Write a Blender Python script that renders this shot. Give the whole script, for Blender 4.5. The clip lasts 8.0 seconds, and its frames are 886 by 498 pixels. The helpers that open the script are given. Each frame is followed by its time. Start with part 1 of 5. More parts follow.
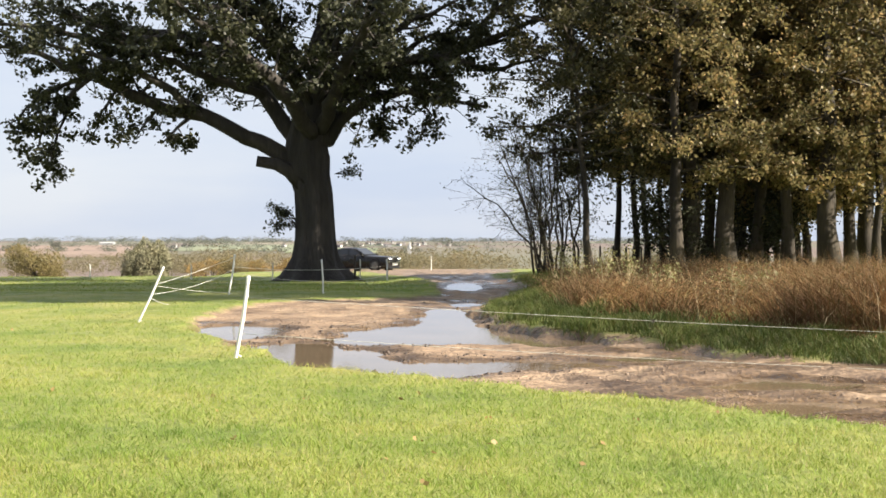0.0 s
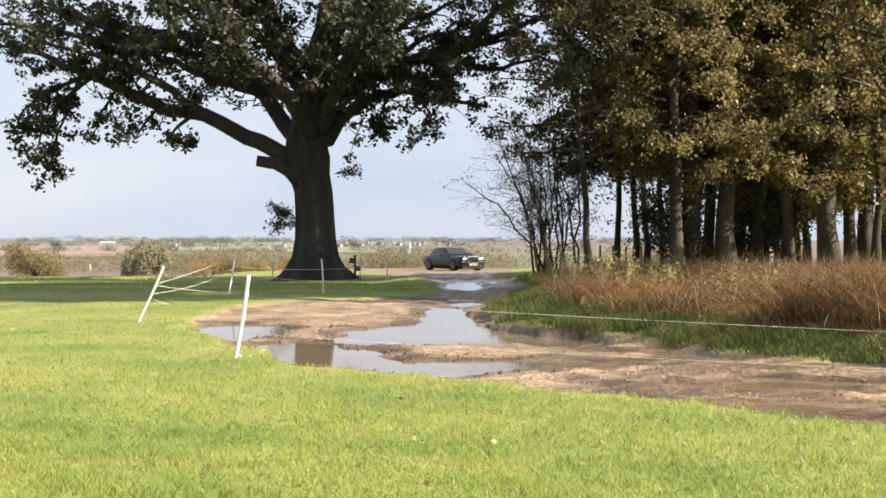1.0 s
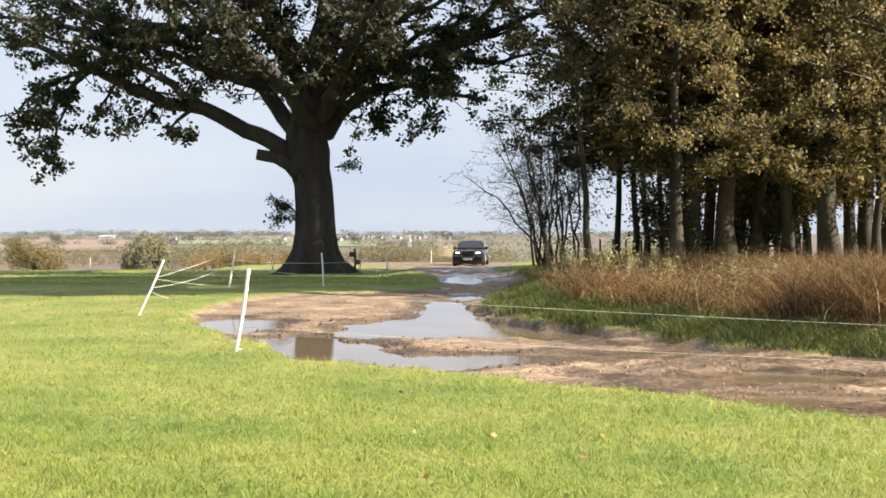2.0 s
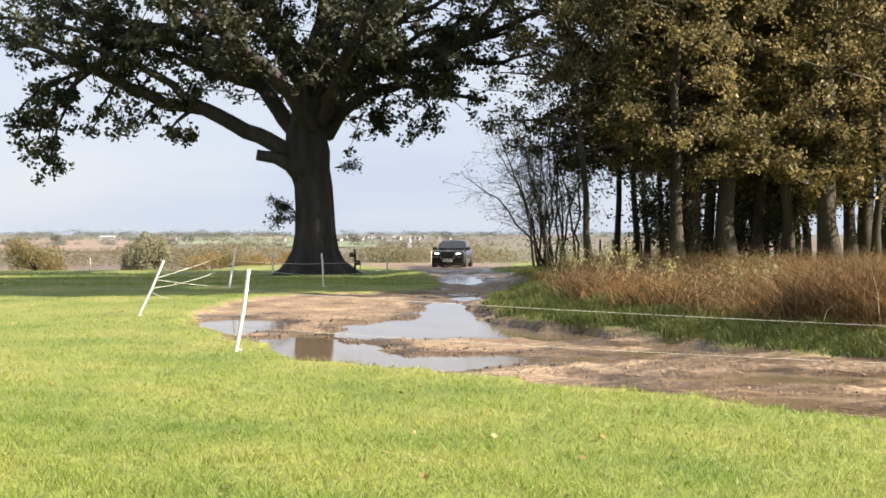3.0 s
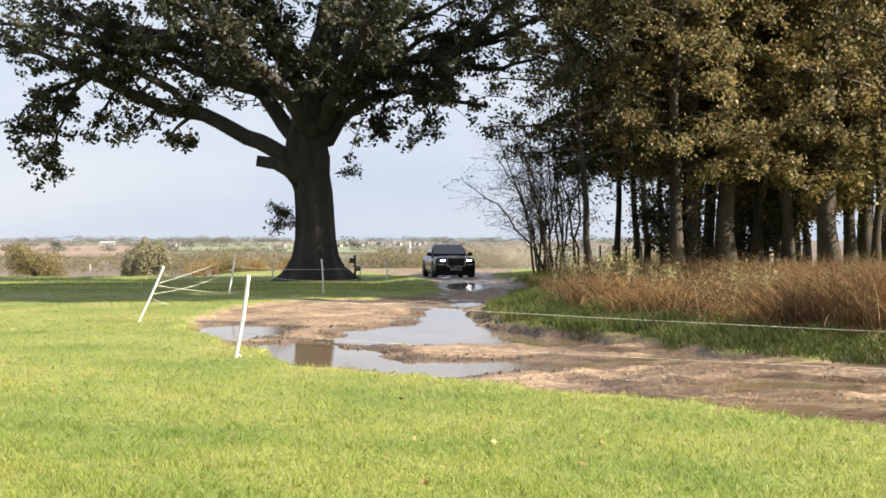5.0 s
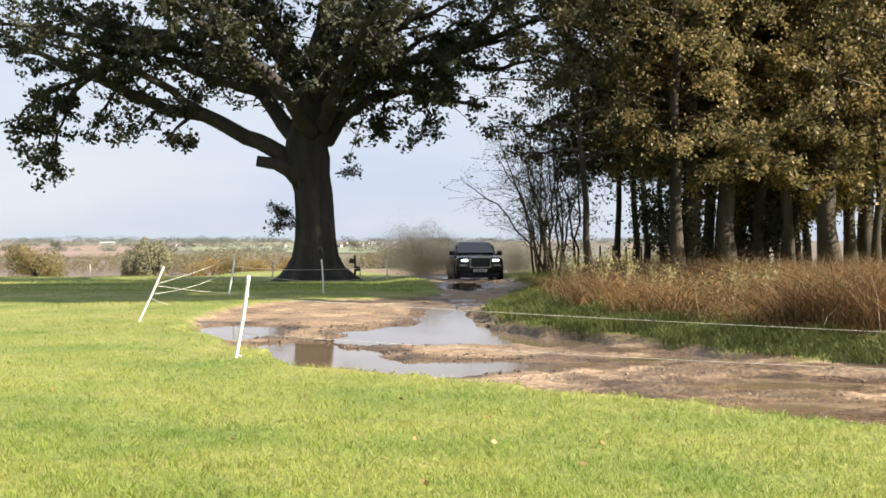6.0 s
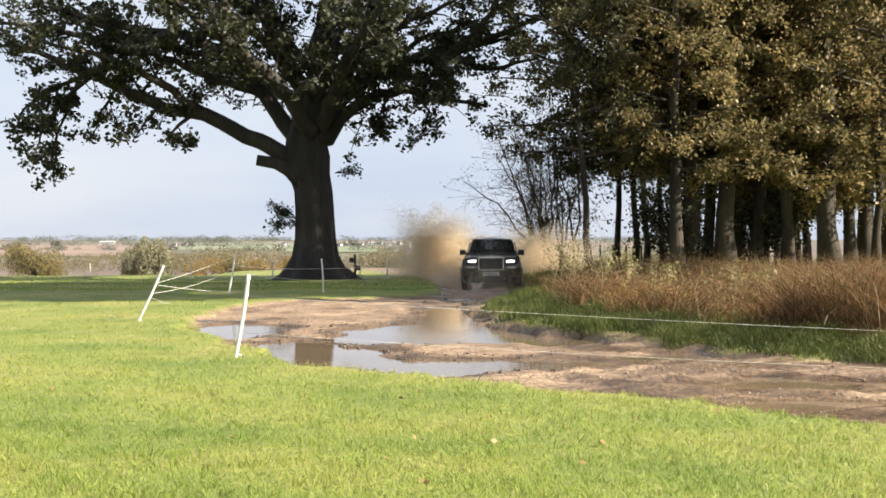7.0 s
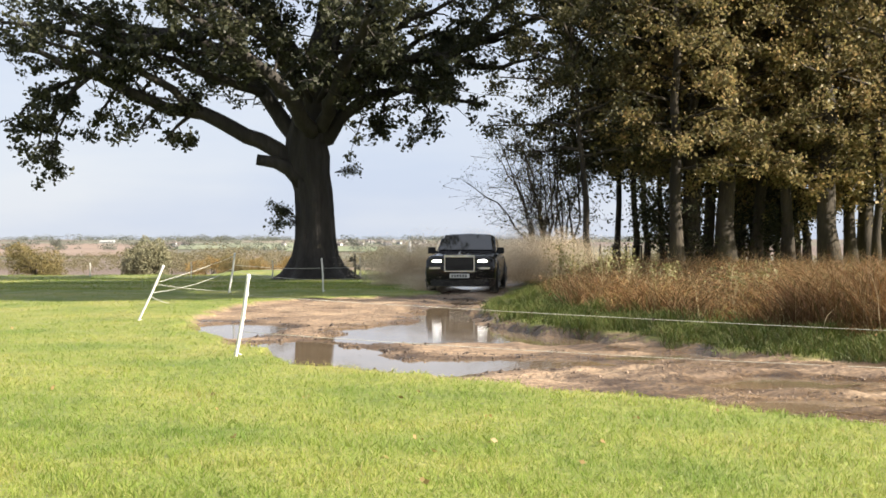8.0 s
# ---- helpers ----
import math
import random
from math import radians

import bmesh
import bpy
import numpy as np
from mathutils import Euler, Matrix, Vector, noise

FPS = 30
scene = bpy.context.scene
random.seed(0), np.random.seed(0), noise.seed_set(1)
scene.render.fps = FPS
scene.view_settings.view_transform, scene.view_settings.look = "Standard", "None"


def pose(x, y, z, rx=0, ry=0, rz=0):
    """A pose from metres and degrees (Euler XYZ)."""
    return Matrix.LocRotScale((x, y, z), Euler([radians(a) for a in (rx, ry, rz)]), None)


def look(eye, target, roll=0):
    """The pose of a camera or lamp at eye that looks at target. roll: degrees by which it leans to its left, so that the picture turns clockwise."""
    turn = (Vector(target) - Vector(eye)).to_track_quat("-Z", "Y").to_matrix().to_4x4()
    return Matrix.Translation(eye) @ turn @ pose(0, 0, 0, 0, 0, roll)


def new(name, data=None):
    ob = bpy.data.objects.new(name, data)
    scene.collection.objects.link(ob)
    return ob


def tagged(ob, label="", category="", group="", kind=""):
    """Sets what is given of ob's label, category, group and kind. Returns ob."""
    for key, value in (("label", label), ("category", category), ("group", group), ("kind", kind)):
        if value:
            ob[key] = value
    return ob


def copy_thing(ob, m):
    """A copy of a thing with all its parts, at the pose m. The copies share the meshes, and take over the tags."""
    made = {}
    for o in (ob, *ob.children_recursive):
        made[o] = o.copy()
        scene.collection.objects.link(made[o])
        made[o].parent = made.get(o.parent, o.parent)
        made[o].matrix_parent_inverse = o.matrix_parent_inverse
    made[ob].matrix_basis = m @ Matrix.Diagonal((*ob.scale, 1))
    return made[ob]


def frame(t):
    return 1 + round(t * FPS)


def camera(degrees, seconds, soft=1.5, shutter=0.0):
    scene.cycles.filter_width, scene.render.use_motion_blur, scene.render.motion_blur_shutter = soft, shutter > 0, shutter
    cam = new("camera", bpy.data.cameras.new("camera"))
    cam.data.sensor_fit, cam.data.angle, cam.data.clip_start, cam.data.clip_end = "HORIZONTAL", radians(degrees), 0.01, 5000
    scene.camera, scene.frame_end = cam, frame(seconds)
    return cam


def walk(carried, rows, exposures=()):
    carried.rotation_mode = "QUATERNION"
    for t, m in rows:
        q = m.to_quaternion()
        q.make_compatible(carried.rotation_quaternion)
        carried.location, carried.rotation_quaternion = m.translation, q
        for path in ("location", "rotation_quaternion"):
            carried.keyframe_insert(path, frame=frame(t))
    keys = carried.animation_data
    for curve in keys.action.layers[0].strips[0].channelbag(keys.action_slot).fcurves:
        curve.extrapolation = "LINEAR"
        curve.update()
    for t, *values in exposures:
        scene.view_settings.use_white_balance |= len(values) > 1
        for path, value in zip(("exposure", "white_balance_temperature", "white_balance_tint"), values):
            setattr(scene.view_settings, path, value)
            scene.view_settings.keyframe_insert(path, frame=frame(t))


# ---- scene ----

# ---- camera: a tripod that nods a little ----
cam = camera(40, 8.0, soft=1.65, shutter=0.5)
NOD = ((0.0, 0.0), (0.5, 0.0), (0.9, -0.2), (1.2, -3.0), (1.5, -7.0), (1.7, -9.5), (2.2, -12.5), (2.8, -12.8),
       (3.0, -11.0), (3.5, -5.8), (4.0, -2.8), (4.5, -1.5), (5.2, -0.5), (6.0, -0.3), (6.5, -1.6), (7.0, -1.8),
       (7.5, -2.2), (8.0, -2.8))
walk(cam, [(t, pose(0, 0, 1.5, 89.574 + n * 0.0266, 0, 0)) for t, n in NOD], exposures=((0.0, 1.6), (8.0, 1.6)))

# ---- sky and sun ----
SUN_EL, SUN_AZ = 31.0, 108.0          # degrees above the horizon, degrees clockwise from +y
world = bpy.data.worlds.new("world")
scene.world = world
world.use_nodes = True
wn = world.node_tree.nodes
wl = world.node_tree.links
sky = wn.new("ShaderNodeTexSky")
sky.sky_type, sky.sun_disc = "NISHITA", False
sky.sun_elevation, sky.sun_rotation = radians(SUN_EL), radians(SUN_AZ)
sky.dust_density = 2.0
wtc = wn.new("ShaderNodeTexCoord")
wmap = wn.new("ShaderNodeMapping")
wmap.inputs["Scale"].default_value = (1.0, 1.0, 5.0)
wl.new(wtc.outputs["Generated"], wmap.inputs["Vector"])
wnoise = wn.new("ShaderNodeTexNoise")
wnoise.inputs["Scale"].default_value, wnoise.inputs["Detail"].default_value = 2.6, 6.0
wl.new(wmap.outputs["Vector"], wnoise.inputs["Vector"])
wramp = wn.new("ShaderNodeValToRGB")
wramp.color_ramp.elements[0].position, wramp.color_ramp.elements[1].position = 0.36, 0.68
wramp.color_ramp.elements[0].color = (6.2, 7.0, 8.6, 1)
wramp.color_ramp.elements[1].color = (7.8, 8.2, 8.9, 1)
wl.new(wnoise.outputs["Fac"], wramp.inputs["Fac"])
wmix = wn.new("ShaderNodeMix")
wmix.data_type = "RGBA"
wmix.inputs["Factor"].default_value = 0.85
wl.new(sky.outputs["Color"], wmix.inputs["A"])
wl.new(wramp.outputs["Color"], wmix.inputs["B"])
wl.new(wmix.outputs["Result"], wn["Background"].inputs["Color"])
wn["Background"].inputs["Strength"].default_value = 0.0375

sun = new("sun", bpy.data.lights.new("sun", "SUN"))
sun.data.energy, sun.data.angle, sun.data.color = 5.0, radians(0.53), (1.0, 0.9, 0.745)
sun.matrix_world = look((90 * math.cos(radians(SUN_EL)) * math.sin(radians(SUN_AZ)),
                         90 * math.cos(radians(SUN_EL)) * math.cos(radians(SUN_AZ)), 90 * math.sin(radians(SUN_EL))), (0, 0, 0))


# ---- materials ----
def nodes_of(name):
    m = bpy.data.materials.new(name)
    m.use_nodes = True
    return m, m.node_tree.nodes, m.node_tree.links, m.node_tree.nodes["Principled BSDF"]


def ramp_of(n, l, fac, colours, spread=(0.3, 0.7)):
    r = n.new("ShaderNodeValToRGB")
    r.color_ramp.elements[0].position, r.color_ramp.elements[1].position = spread
    r.color_ramp.elements[0].color, r.color_ramp.elements[1].color = (*colours[0], 1), (*colours[-1], 1)
    for i, c in enumerate(colours[1:-1]):
        e = r.color_ramp.elements.new(spread[0] + (spread[1] - spread[0]) * (i + 1) / (len(colours) - 1))
        e.color = (*c, 1)
    l.new(fac, r.inputs["Fac"])
    return r.outputs["Color"]


def noise_of(n, l, scale, detail=5.0, coords="Position", stretch=None):
    if coords == "Position":
        out = n.new("ShaderNodeNewGeometry").outputs["Position"]
    else:
        out = n.new("ShaderNodeTexCoord").outputs["Object"]
    if stretch:
        mp = n.new("ShaderNodeMapping")
        mp.inputs["Scale"].default_value = stretch
        l.new(out, mp.inputs["Vector"])
        out = mp.outputs["Vector"]
    t = n.new("ShaderNodeTexNoise")
    t.inputs["Scale"].default_value, t.inputs["Detail"].default_value = scale, detail
    l.new(out, t.inputs["Vector"])
    return t.outputs["Fac"]


def mixed(n, l, fac, a, b, mode="MIX"):
    m = n.new("ShaderNodeMix")
    m.data_type, m.blend_type = "RGBA", mode
    for sock, v in (("Factor", fac), ("A", a), ("B", b)):
        if isinstance(v, bpy.types.NodeSocket):
            l.new(v, m.inputs[sock])
        else:
            m.inputs[sock].default_value = v
    return m.outputs["Result"]


def bumped(n, l, bsdf, fac, strength, distance):
    b = n.new("ShaderNodeBump")
    b.inputs["Strength"].default_value, b.inputs["Distance"].default_value = strength, distance
    l.new(fac, b.inputs["Height"])
    l.new(b.outputs["Normal"], bsdf.inputs["Normal"])


def surface(name, colours, scale, fine, rough=0.8, metal=0.0, bump=0.3, depth=0.01, coords="Object", stretch=None):
    """A plain weathered surface: two sizes of variation and a fine relief."""
    m, n, l, b = nodes_of(name)
    big = ramp_of(n, l, noise_of(n, l, scale, 4, coords, stretch), colours)
    small = noise_of(n, l, fine, 6, coords, stretch)
    grain = ramp_of(n, l, small, [(0.7, 0.7, 0.7), (1.15, 1.15, 1.15)])
    l.new(mixed(n, l, 1.0, big, grain, "MULTIPLY"), b.inputs["Base Color"])
    b.inputs["Roughness"].default_value, b.inputs["Metallic"].default_value = rough, metal
    if bump:
        bumped(n, l, b, small, bump, depth)
    return m


def foliage(name, colours, patch, glow=0.35, rough=0.55, tints=((0.65, 0.68, 0.6), (1.25, 1.2, 1.1))):
    """Leaves and blades: colour by piece and by patch, and light through them."""
    m, n, l, b = nodes_of(name)
    g = n.new("ShaderNodeNewGeometry")
    by_piece = ramp_of(n, l, g.outputs["Random Per Island"], colours, (0.0, 1.0))
    by_patch = ramp_of(n, l, noise_of(n, l, patch, 4), list(tints))
    col = mixed(n, l, 1.0, by_piece, by_patch, "MULTIPLY")
    l.new(col, b.inputs["Base Color"])
    b.inputs["Roughness"].default_value = rough
    b.inputs["Specular IOR Level"].default_value = 0.35
    tr = n.new("ShaderNodeBsdfTranslucent")
    l.new(col, tr.inputs["Color"])
    mx = n.new("ShaderNodeMixShader")
    mx.inputs["Fac"].default_value = glow
    l.new(b.outputs["BSDF"], mx.inputs[1])
    l.new(tr.outputs["BSDF"], mx.inputs[2])
    l.new(mx.outputs["Shader"], n["Material Output"].inputs["Surface"])
    return m


def ground_material():
    """Meadow, mud of the track by the attribute "mud", and far fields in strips."""
    m, n, l, b = nodes_of("ground_soil_and_grass")
    at = n.new("ShaderNodeAttribute")
    at.attribute_name = "mud"
    grass = ramp_of(n, l, noise_of(n, l, 0.5, 6), [(0.125, 0.168, 0.028), (0.19, 0.212, 0.046), (0.25, 0.245, 0.074)])
    grass = mixed(n, l, 1.0, grass, ramp_of(n, l, noise_of(n, l, 9.0, 5), [(0.7, 0.75, 0.7), (1.2, 1.15, 1.1)]), "MULTIPLY")
    mud = ramp_of(n, l, noise_of(n, l, 0.9, 7, stretch=(1, 0.7, 1)), [(0.15, 0.104, 0.072), (0.265, 0.19, 0.13), (0.365, 0.274, 0.19)])
    mud = mixed(n, l, 1.0, mud, ramp_of(n, l, noise_of(n, l, 22.0, 6), [(0.6, 0.58, 0.55), (1.22, 1.2, 1.17)], (0.34, 0.66)), "MULTIPLY")
    mud = mixed(n, l, 1.0, mud, ramp_of(n, l, noise_of(n, l, 3.2, 8, stretch=(0.45, 1.6, 1)), [(0.72, 0.69, 0.67), (1.0, 1.0, 1.0), (1.16, 1.15, 1.12)], (0.36, 0.64)), "MULTIPLY")
    mud = mixed(n, l, 1.0, mud, ramp_of(n, l, noise_of(n, l, 2.2, 5, stretch=(0.3, 4.0, 1)), [(0.72, 0.7, 0.68), (1.0, 1.0, 1.0), (1.16, 1.15, 1.13)], (0.36, 0.64)), "MULTIPLY")
    # far fields
    geo = n.new("ShaderNodeNewGeometry")
    mp = n.new("ShaderNodeMapping")
    mp.inputs["Scale"].default_value = (0.0032, 0.0016, 0.0)
    l.new(geo.outputs["Position"], mp.inputs["Vector"])
    vor = n.new("ShaderNodeTexVoronoi")
    vor.inputs["Scale"].default_value = 1.0
    l.new(mp.outputs["Vector"], vor.inputs["Vector"])
    sep = n.new("ShaderNodeSeparateColor")
    l.new(vor.outputs["Color"], sep.inputs["Color"])
    field = ramp_of(n, l, sep.outputs["Red"], [(0.13, 0.095, 0.078), (0.16, 0.12, 0.10), (0.09, 0.13, 0.065), (0.145, 0.11, 0.09), (0.12, 0.11, 0.075)], (0.1, 0.9))
    xyz = n.new("ShaderNodeSeparateXYZ")
    l.new(geo.outputs["Position"], xyz.inputs["Vector"])
    far = n.new("ShaderNodeMapRange")
    far.inputs["From Min"].default_value, far.inputs["From Max"].default_value = 150.0, 260.0
    l.new(xyz.outputs["Y"], far.inputs["Value"])
    base = mixed(n, l, far.outputs["Result"], grass, field)
    wet = n.new("ShaderNodeAttribute")
    wet.attribute_name = "wet"
    mud = mixed(n, l, wet.outputs["Fac"], mud, mixed(n, l, 1.0, mud, (0.5, 0.48, 0.45, 1), "MULTIPLY"))
    l.new(mixed(n, l, at.outputs["Fac"], base, mud), b.inputs["Base Color"])
    rough = n.new("ShaderNodeMapRange")
    rough.inputs["From Min"].default_value, rough.inputs["From Max"].default_value = 0.35, 0.65
    rough.inputs["To Min"].default_value, rough.inputs["To Max"].default_value = 0.55, 0.95
    l.new(noise_of(n, l, 1.3, 5), rough.inputs["Value"])
    soak = n.new("ShaderNodeMath")
    soak.operation, soak.inputs[1].default_value = "MULTIPLY", 0.5
    both = n.new("ShaderNodeMath")
    both.operation = "MULTIPLY"
    l.new(wet.outputs["Fac"], both.inputs[0])
    l.new(at.outputs["Fac"], both.inputs[1])
    l.new(both.outputs[0], soak.inputs[0])
    dry = n.new("ShaderNodeMath")
    dry.operation = "SUBTRACT"
    l.new(rough.outputs["Result"], dry.inputs[0])
    l.new(soak.outputs[0], dry.inputs[1])
    l.new(dry.outputs[0], b.inputs["Roughness"])
    bumped(n, l, b, noise_of(n, l, 11.0, 9), 0.9, 0.05)
    return m


def water_material():
    m, n, l, b = nodes_of("muddy_water")
    l.new(ramp_of(n, l, noise_of(n, l, 0.8, 4), [(0.13, 0.095, 0.06), (0.2, 0.15, 0.10)]), b.inputs["Base Color"])
    b.inputs["Roughness"].default_value, b.inputs["IOR"].default_value = 0.02, 1.5
    bumped(n, l, b, noise_of(n, l, 5.0, 3, stretch=(1, 2.6, 1)), 0.3, 0.004)
    return m


GROUND = ground_material()
WATER = water_material()
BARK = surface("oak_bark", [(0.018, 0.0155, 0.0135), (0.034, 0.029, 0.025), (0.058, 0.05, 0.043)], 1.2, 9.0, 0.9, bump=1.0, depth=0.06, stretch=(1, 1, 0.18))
WOOD_BARK = surface("woodland_bark", [(0.018, 0.0145, 0.011), (0.04, 0.032, 0.024), (0.075, 0.061, 0.046)], 1.5, 14.0, 0.9, bump=0.8, depth=0.03, stretch=(1, 1, 0.25))
CUT_WOOD = surface("weathered_cut_wood", [(0.12, 0.10, 0.08), (0.22, 0.19, 0.15)], 4, 30, 0.85)
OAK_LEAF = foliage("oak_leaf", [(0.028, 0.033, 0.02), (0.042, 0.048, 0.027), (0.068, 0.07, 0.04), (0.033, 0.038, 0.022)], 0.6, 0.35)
WOOD_LEAF = foliage("autumn_leaf", [(0.105, 0.10, 0.042), (0.20, 0.178, 0.076), (0.30, 0.235, 0.112), (0.14, 0.128, 0.056), (0.36, 0.25, 0.125)], 0.45, 0.5, 0.5, ((0.45, 0.48, 0.45), (1.0, 1.0, 1.0), (1.35, 1.25, 1.15)))
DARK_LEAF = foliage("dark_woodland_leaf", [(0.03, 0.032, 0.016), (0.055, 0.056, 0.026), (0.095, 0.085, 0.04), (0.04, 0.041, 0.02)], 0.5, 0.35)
SHRUB_LEAF = foliage("shrub_leaf", [(0.05, 0.055, 0.02), (0.10, 0.09, 0.03)], 0.8)
BLADE = foliage("meadow_grass_blade", [(0.18, 0.25, 0.045), (0.26, 0.33, 0.06), (0.33, 0.35, 0.09), (0.22, 0.29, 0.05), (0.42, 0.37, 0.17)], 0.5, 0.4, 0.5, ((0.62, 0.78, 0.7), (0.95, 1.0, 0.95), (1.3, 1.12, 1.25)))
BANK_BLADE = foliage("bank_grass_blade", [(0.04, 0.066, 0.013), (0.075, 0.11, 0.02), (0.115, 0.14, 0.034), (0.15, 0.13, 0.06)], 0.7, 0.4, 0.55, ((0.5, 0.55, 0.5), (1.3, 1.25, 1.1)))
DEAD_STEM = foliage("dead_stem", [(0.07, 0.038, 0.02), (0.125, 0.07, 0.033), (0.175, 0.11, 0.055), (0.09, 0.047, 0.024), (0.065, 0.07, 0.022), (0.23, 0.16, 0.09)], 0.7, 0.25, 0.75, ((0.7, 0.62, 0.54), (1.1, 1.0, 0.88), (1.5, 1.36, 1.15), (2.2, 1.9, 1.45)))
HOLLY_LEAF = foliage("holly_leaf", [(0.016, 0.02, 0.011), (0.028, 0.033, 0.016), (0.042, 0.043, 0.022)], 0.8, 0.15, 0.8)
BRACKEN = foliage("withered_bracken", [(0.085, 0.055, 0.032), (0.14, 0.09, 0.05), (0.195, 0.132, 0.074), (0.075, 0.072, 0.03), (0.115, 0.068, 0.04)], 0.7, 0.35, 0.75, ((0.6, 0.56, 0.5), (1.1, 1.02, 0.92), (1.5, 1.34, 1.12), (2.0, 1.7, 1.25)))
FALLEN = foliage("fallen_leaf", [(0.3, 0.2, 0.09), (0.36, 0.25, 0.12), (0.24, 0.15, 0.07)], 0.8)
STALK = foliage("dry_stalk", [(0.36, 0.29, 0.19), (0.26, 0.2, 0.12), (0.45, 0.38, 0.27)], 0.5, 0.25, 0.75)
# hedge tones drawn together and paled, as valley haze would do
FAR_HAZE_LEAF = foliage("far_haze_leaf", [(0.17, 0.165, 0.1), (0.2, 0.185, 0.115), (0.225, 0.19, 0.12), (0.165, 0.165, 0.105)], 0.02, 0.5, 0.9, ((0.72, 0.76, 0.72), (1.0, 0.97, 0.92), (1.18, 1.06, 0.94)))
# distance haze is put into this leaf colour: greyed and paled
DISTANT_HAZE_LEAF = foliage("distant_haze_leaf", [(0.10, 0.115, 0.105), (0.13, 0.14, 0.125), (0.115, 0.12, 0.115)], 0.01, 0.2, 0.9)
PLASTIC = surface("white_plastic_post", [(0.72, 0.71, 0.66), (0.82, 0.81, 0.77)], 3, 40, 0.45, bump=0.1, depth=0.002)
ROPE = surface("white_electric_rope", [(0.42, 0.42, 0.36), (0.62, 0.62, 0.56)], 8, 60, 0.7, bump=0.3, depth=0.002)
DARK_WOOD = surface("dark_stained_wood", [(0.02, 0.017, 0.014), (0.05, 0.04, 0.03)], 6, 40, 0.8)
STONE = surface("pale_stone", [(0.14, 0.095, 0.07), (0.22, 0.16, 0.115), (0.32, 0.245, 0.185)], 3, 30, 0.85, coords="Position")
CLOD = surface("wet_clod", [(0.05, 0.035, 0.026), (0.11, 0.078, 0.056)], 5, 40, 0.5, coords="Position")
RENDER_WALL = surface("pale_house_wall", [(0.32, 0.325, 0.33), (0.44, 0.445, 0.45)], 0.3, 2, 0.9, bump=0)
ROOF_TILE = surface("brown_roof_tile", [(0.12, 0.105, 0.1), (0.18, 0.155, 0.145)], 0.4, 3, 0.9, bump=0)


# ---- mesh helpers ----
class Shape:
    """Vertices and faces that become one mesh."""

    def __init__(self):
        self.v, self.f = [], []

    def tube(self, pts, radii, sides=8, cap=True):
        pts = [Vector(p) for p in pts]
        first = len(self.v)
        side = None
        for i, p in enumerate(pts):
            d = (pts[min(i + 1, len(pts) - 1)] - pts[max(i - 1, 0)]).normalized()
            if side is None:
                side = d.orthogonal().normalized()
            side = (side - d * side.dot(d)).normalized()
            up = d.cross(side)
            for k in range(sides):
                a = 2 * math.pi * k / sides
                self.v.append(p + (side * math.cos(a) + up * math.sin(a)) * radii[i])
        for i in range(len(pts) - 1):
            for k in range(sides):
                a, b = first + i * sides + k, first + i * sides + (k + 1) % sides
                self.f.append((a, b, b + sides, a + sides))
        if cap:
            self.f.append(tuple(first + k for k in reversed(range(sides))))
            self.f.append(tuple(first + (len(pts) - 1) * sides + k for k in range(sides)))

    def box(self, lo, hi, taper=1.0):
        first = len(self.v)
        cx, cy = (lo[0] + hi[0]) / 2, (lo[1] + hi[1]) / 2
        for z, s in ((lo[2], 1.0), (hi[2], taper)):
            for x, y in ((lo[0], lo[1]), (hi[0], lo[1]), (hi[0], hi[1]), (lo[0], hi[1])):
                self.v.append(Vector((cx + (x - cx) * s, cy + (y - cy) * s, z)))
        for q in ((3, 2, 1, 0), (4, 5, 6, 7), (0, 1, 5, 4), (1, 2, 6, 5), (2, 3, 7, 6), (3, 0, 4, 7)):
            self.f.append(tuple(first + k for k in q))

    def mesh(self, name, smooth=True):
        me = bpy.data.meshes.new(name)
        me.from_pydata([tuple(p) for p in self.v], [], self.f)
        if smooth:
            me.polygons.foreach_set("use_smooth", [True] * len(me.polygons))
        me.update()
        return me


def array_mesh(name, verts, faces):
    """A mesh from numpy arrays: verts (n, 3), faces (m, k)."""
    me = bpy.data.meshes.new(name)
    k = faces.shape[1]
    me.vertices.add(len(verts))
    me.vertices.foreach_set("co", np.ascontiguousarray(verts, dtype=np.float32).ravel())
    me.loops.add(faces.size)
    me.loops.foreach_set("vertex_index", np.ascontiguousarray(faces, dtype=np.int32).ravel())
    me.polygons.add(len(faces))
    me.polygons.foreach_set("loop_start", np.arange(0, faces.size, k, dtype=np.int32))
    me.update(calc_edges=True)
    me.validate()
    return me


def placed(name, me, material, parent=None, label=""):
    ob = new(name, me)
    if not me.materials:
        me.materials.append(material)
    ob.parent = parent
    return tagged(ob, label)


def smooth01(v):
    v = np.clip(v, 0, 1)
    return v * v * (3 - 2 * v)


WAVES = np.random.RandomState(5).uniform(-1, 1, (24, 3))


def ripple(x, y, size):
    """Smooth uneven field of about -1 to 1, with features of that size."""
    s = 0
    for a, b, c in WAVES:
        s = s + np.sin((a * x + b * y) * 4.4 / size + c * 9)
    return s / 5.0


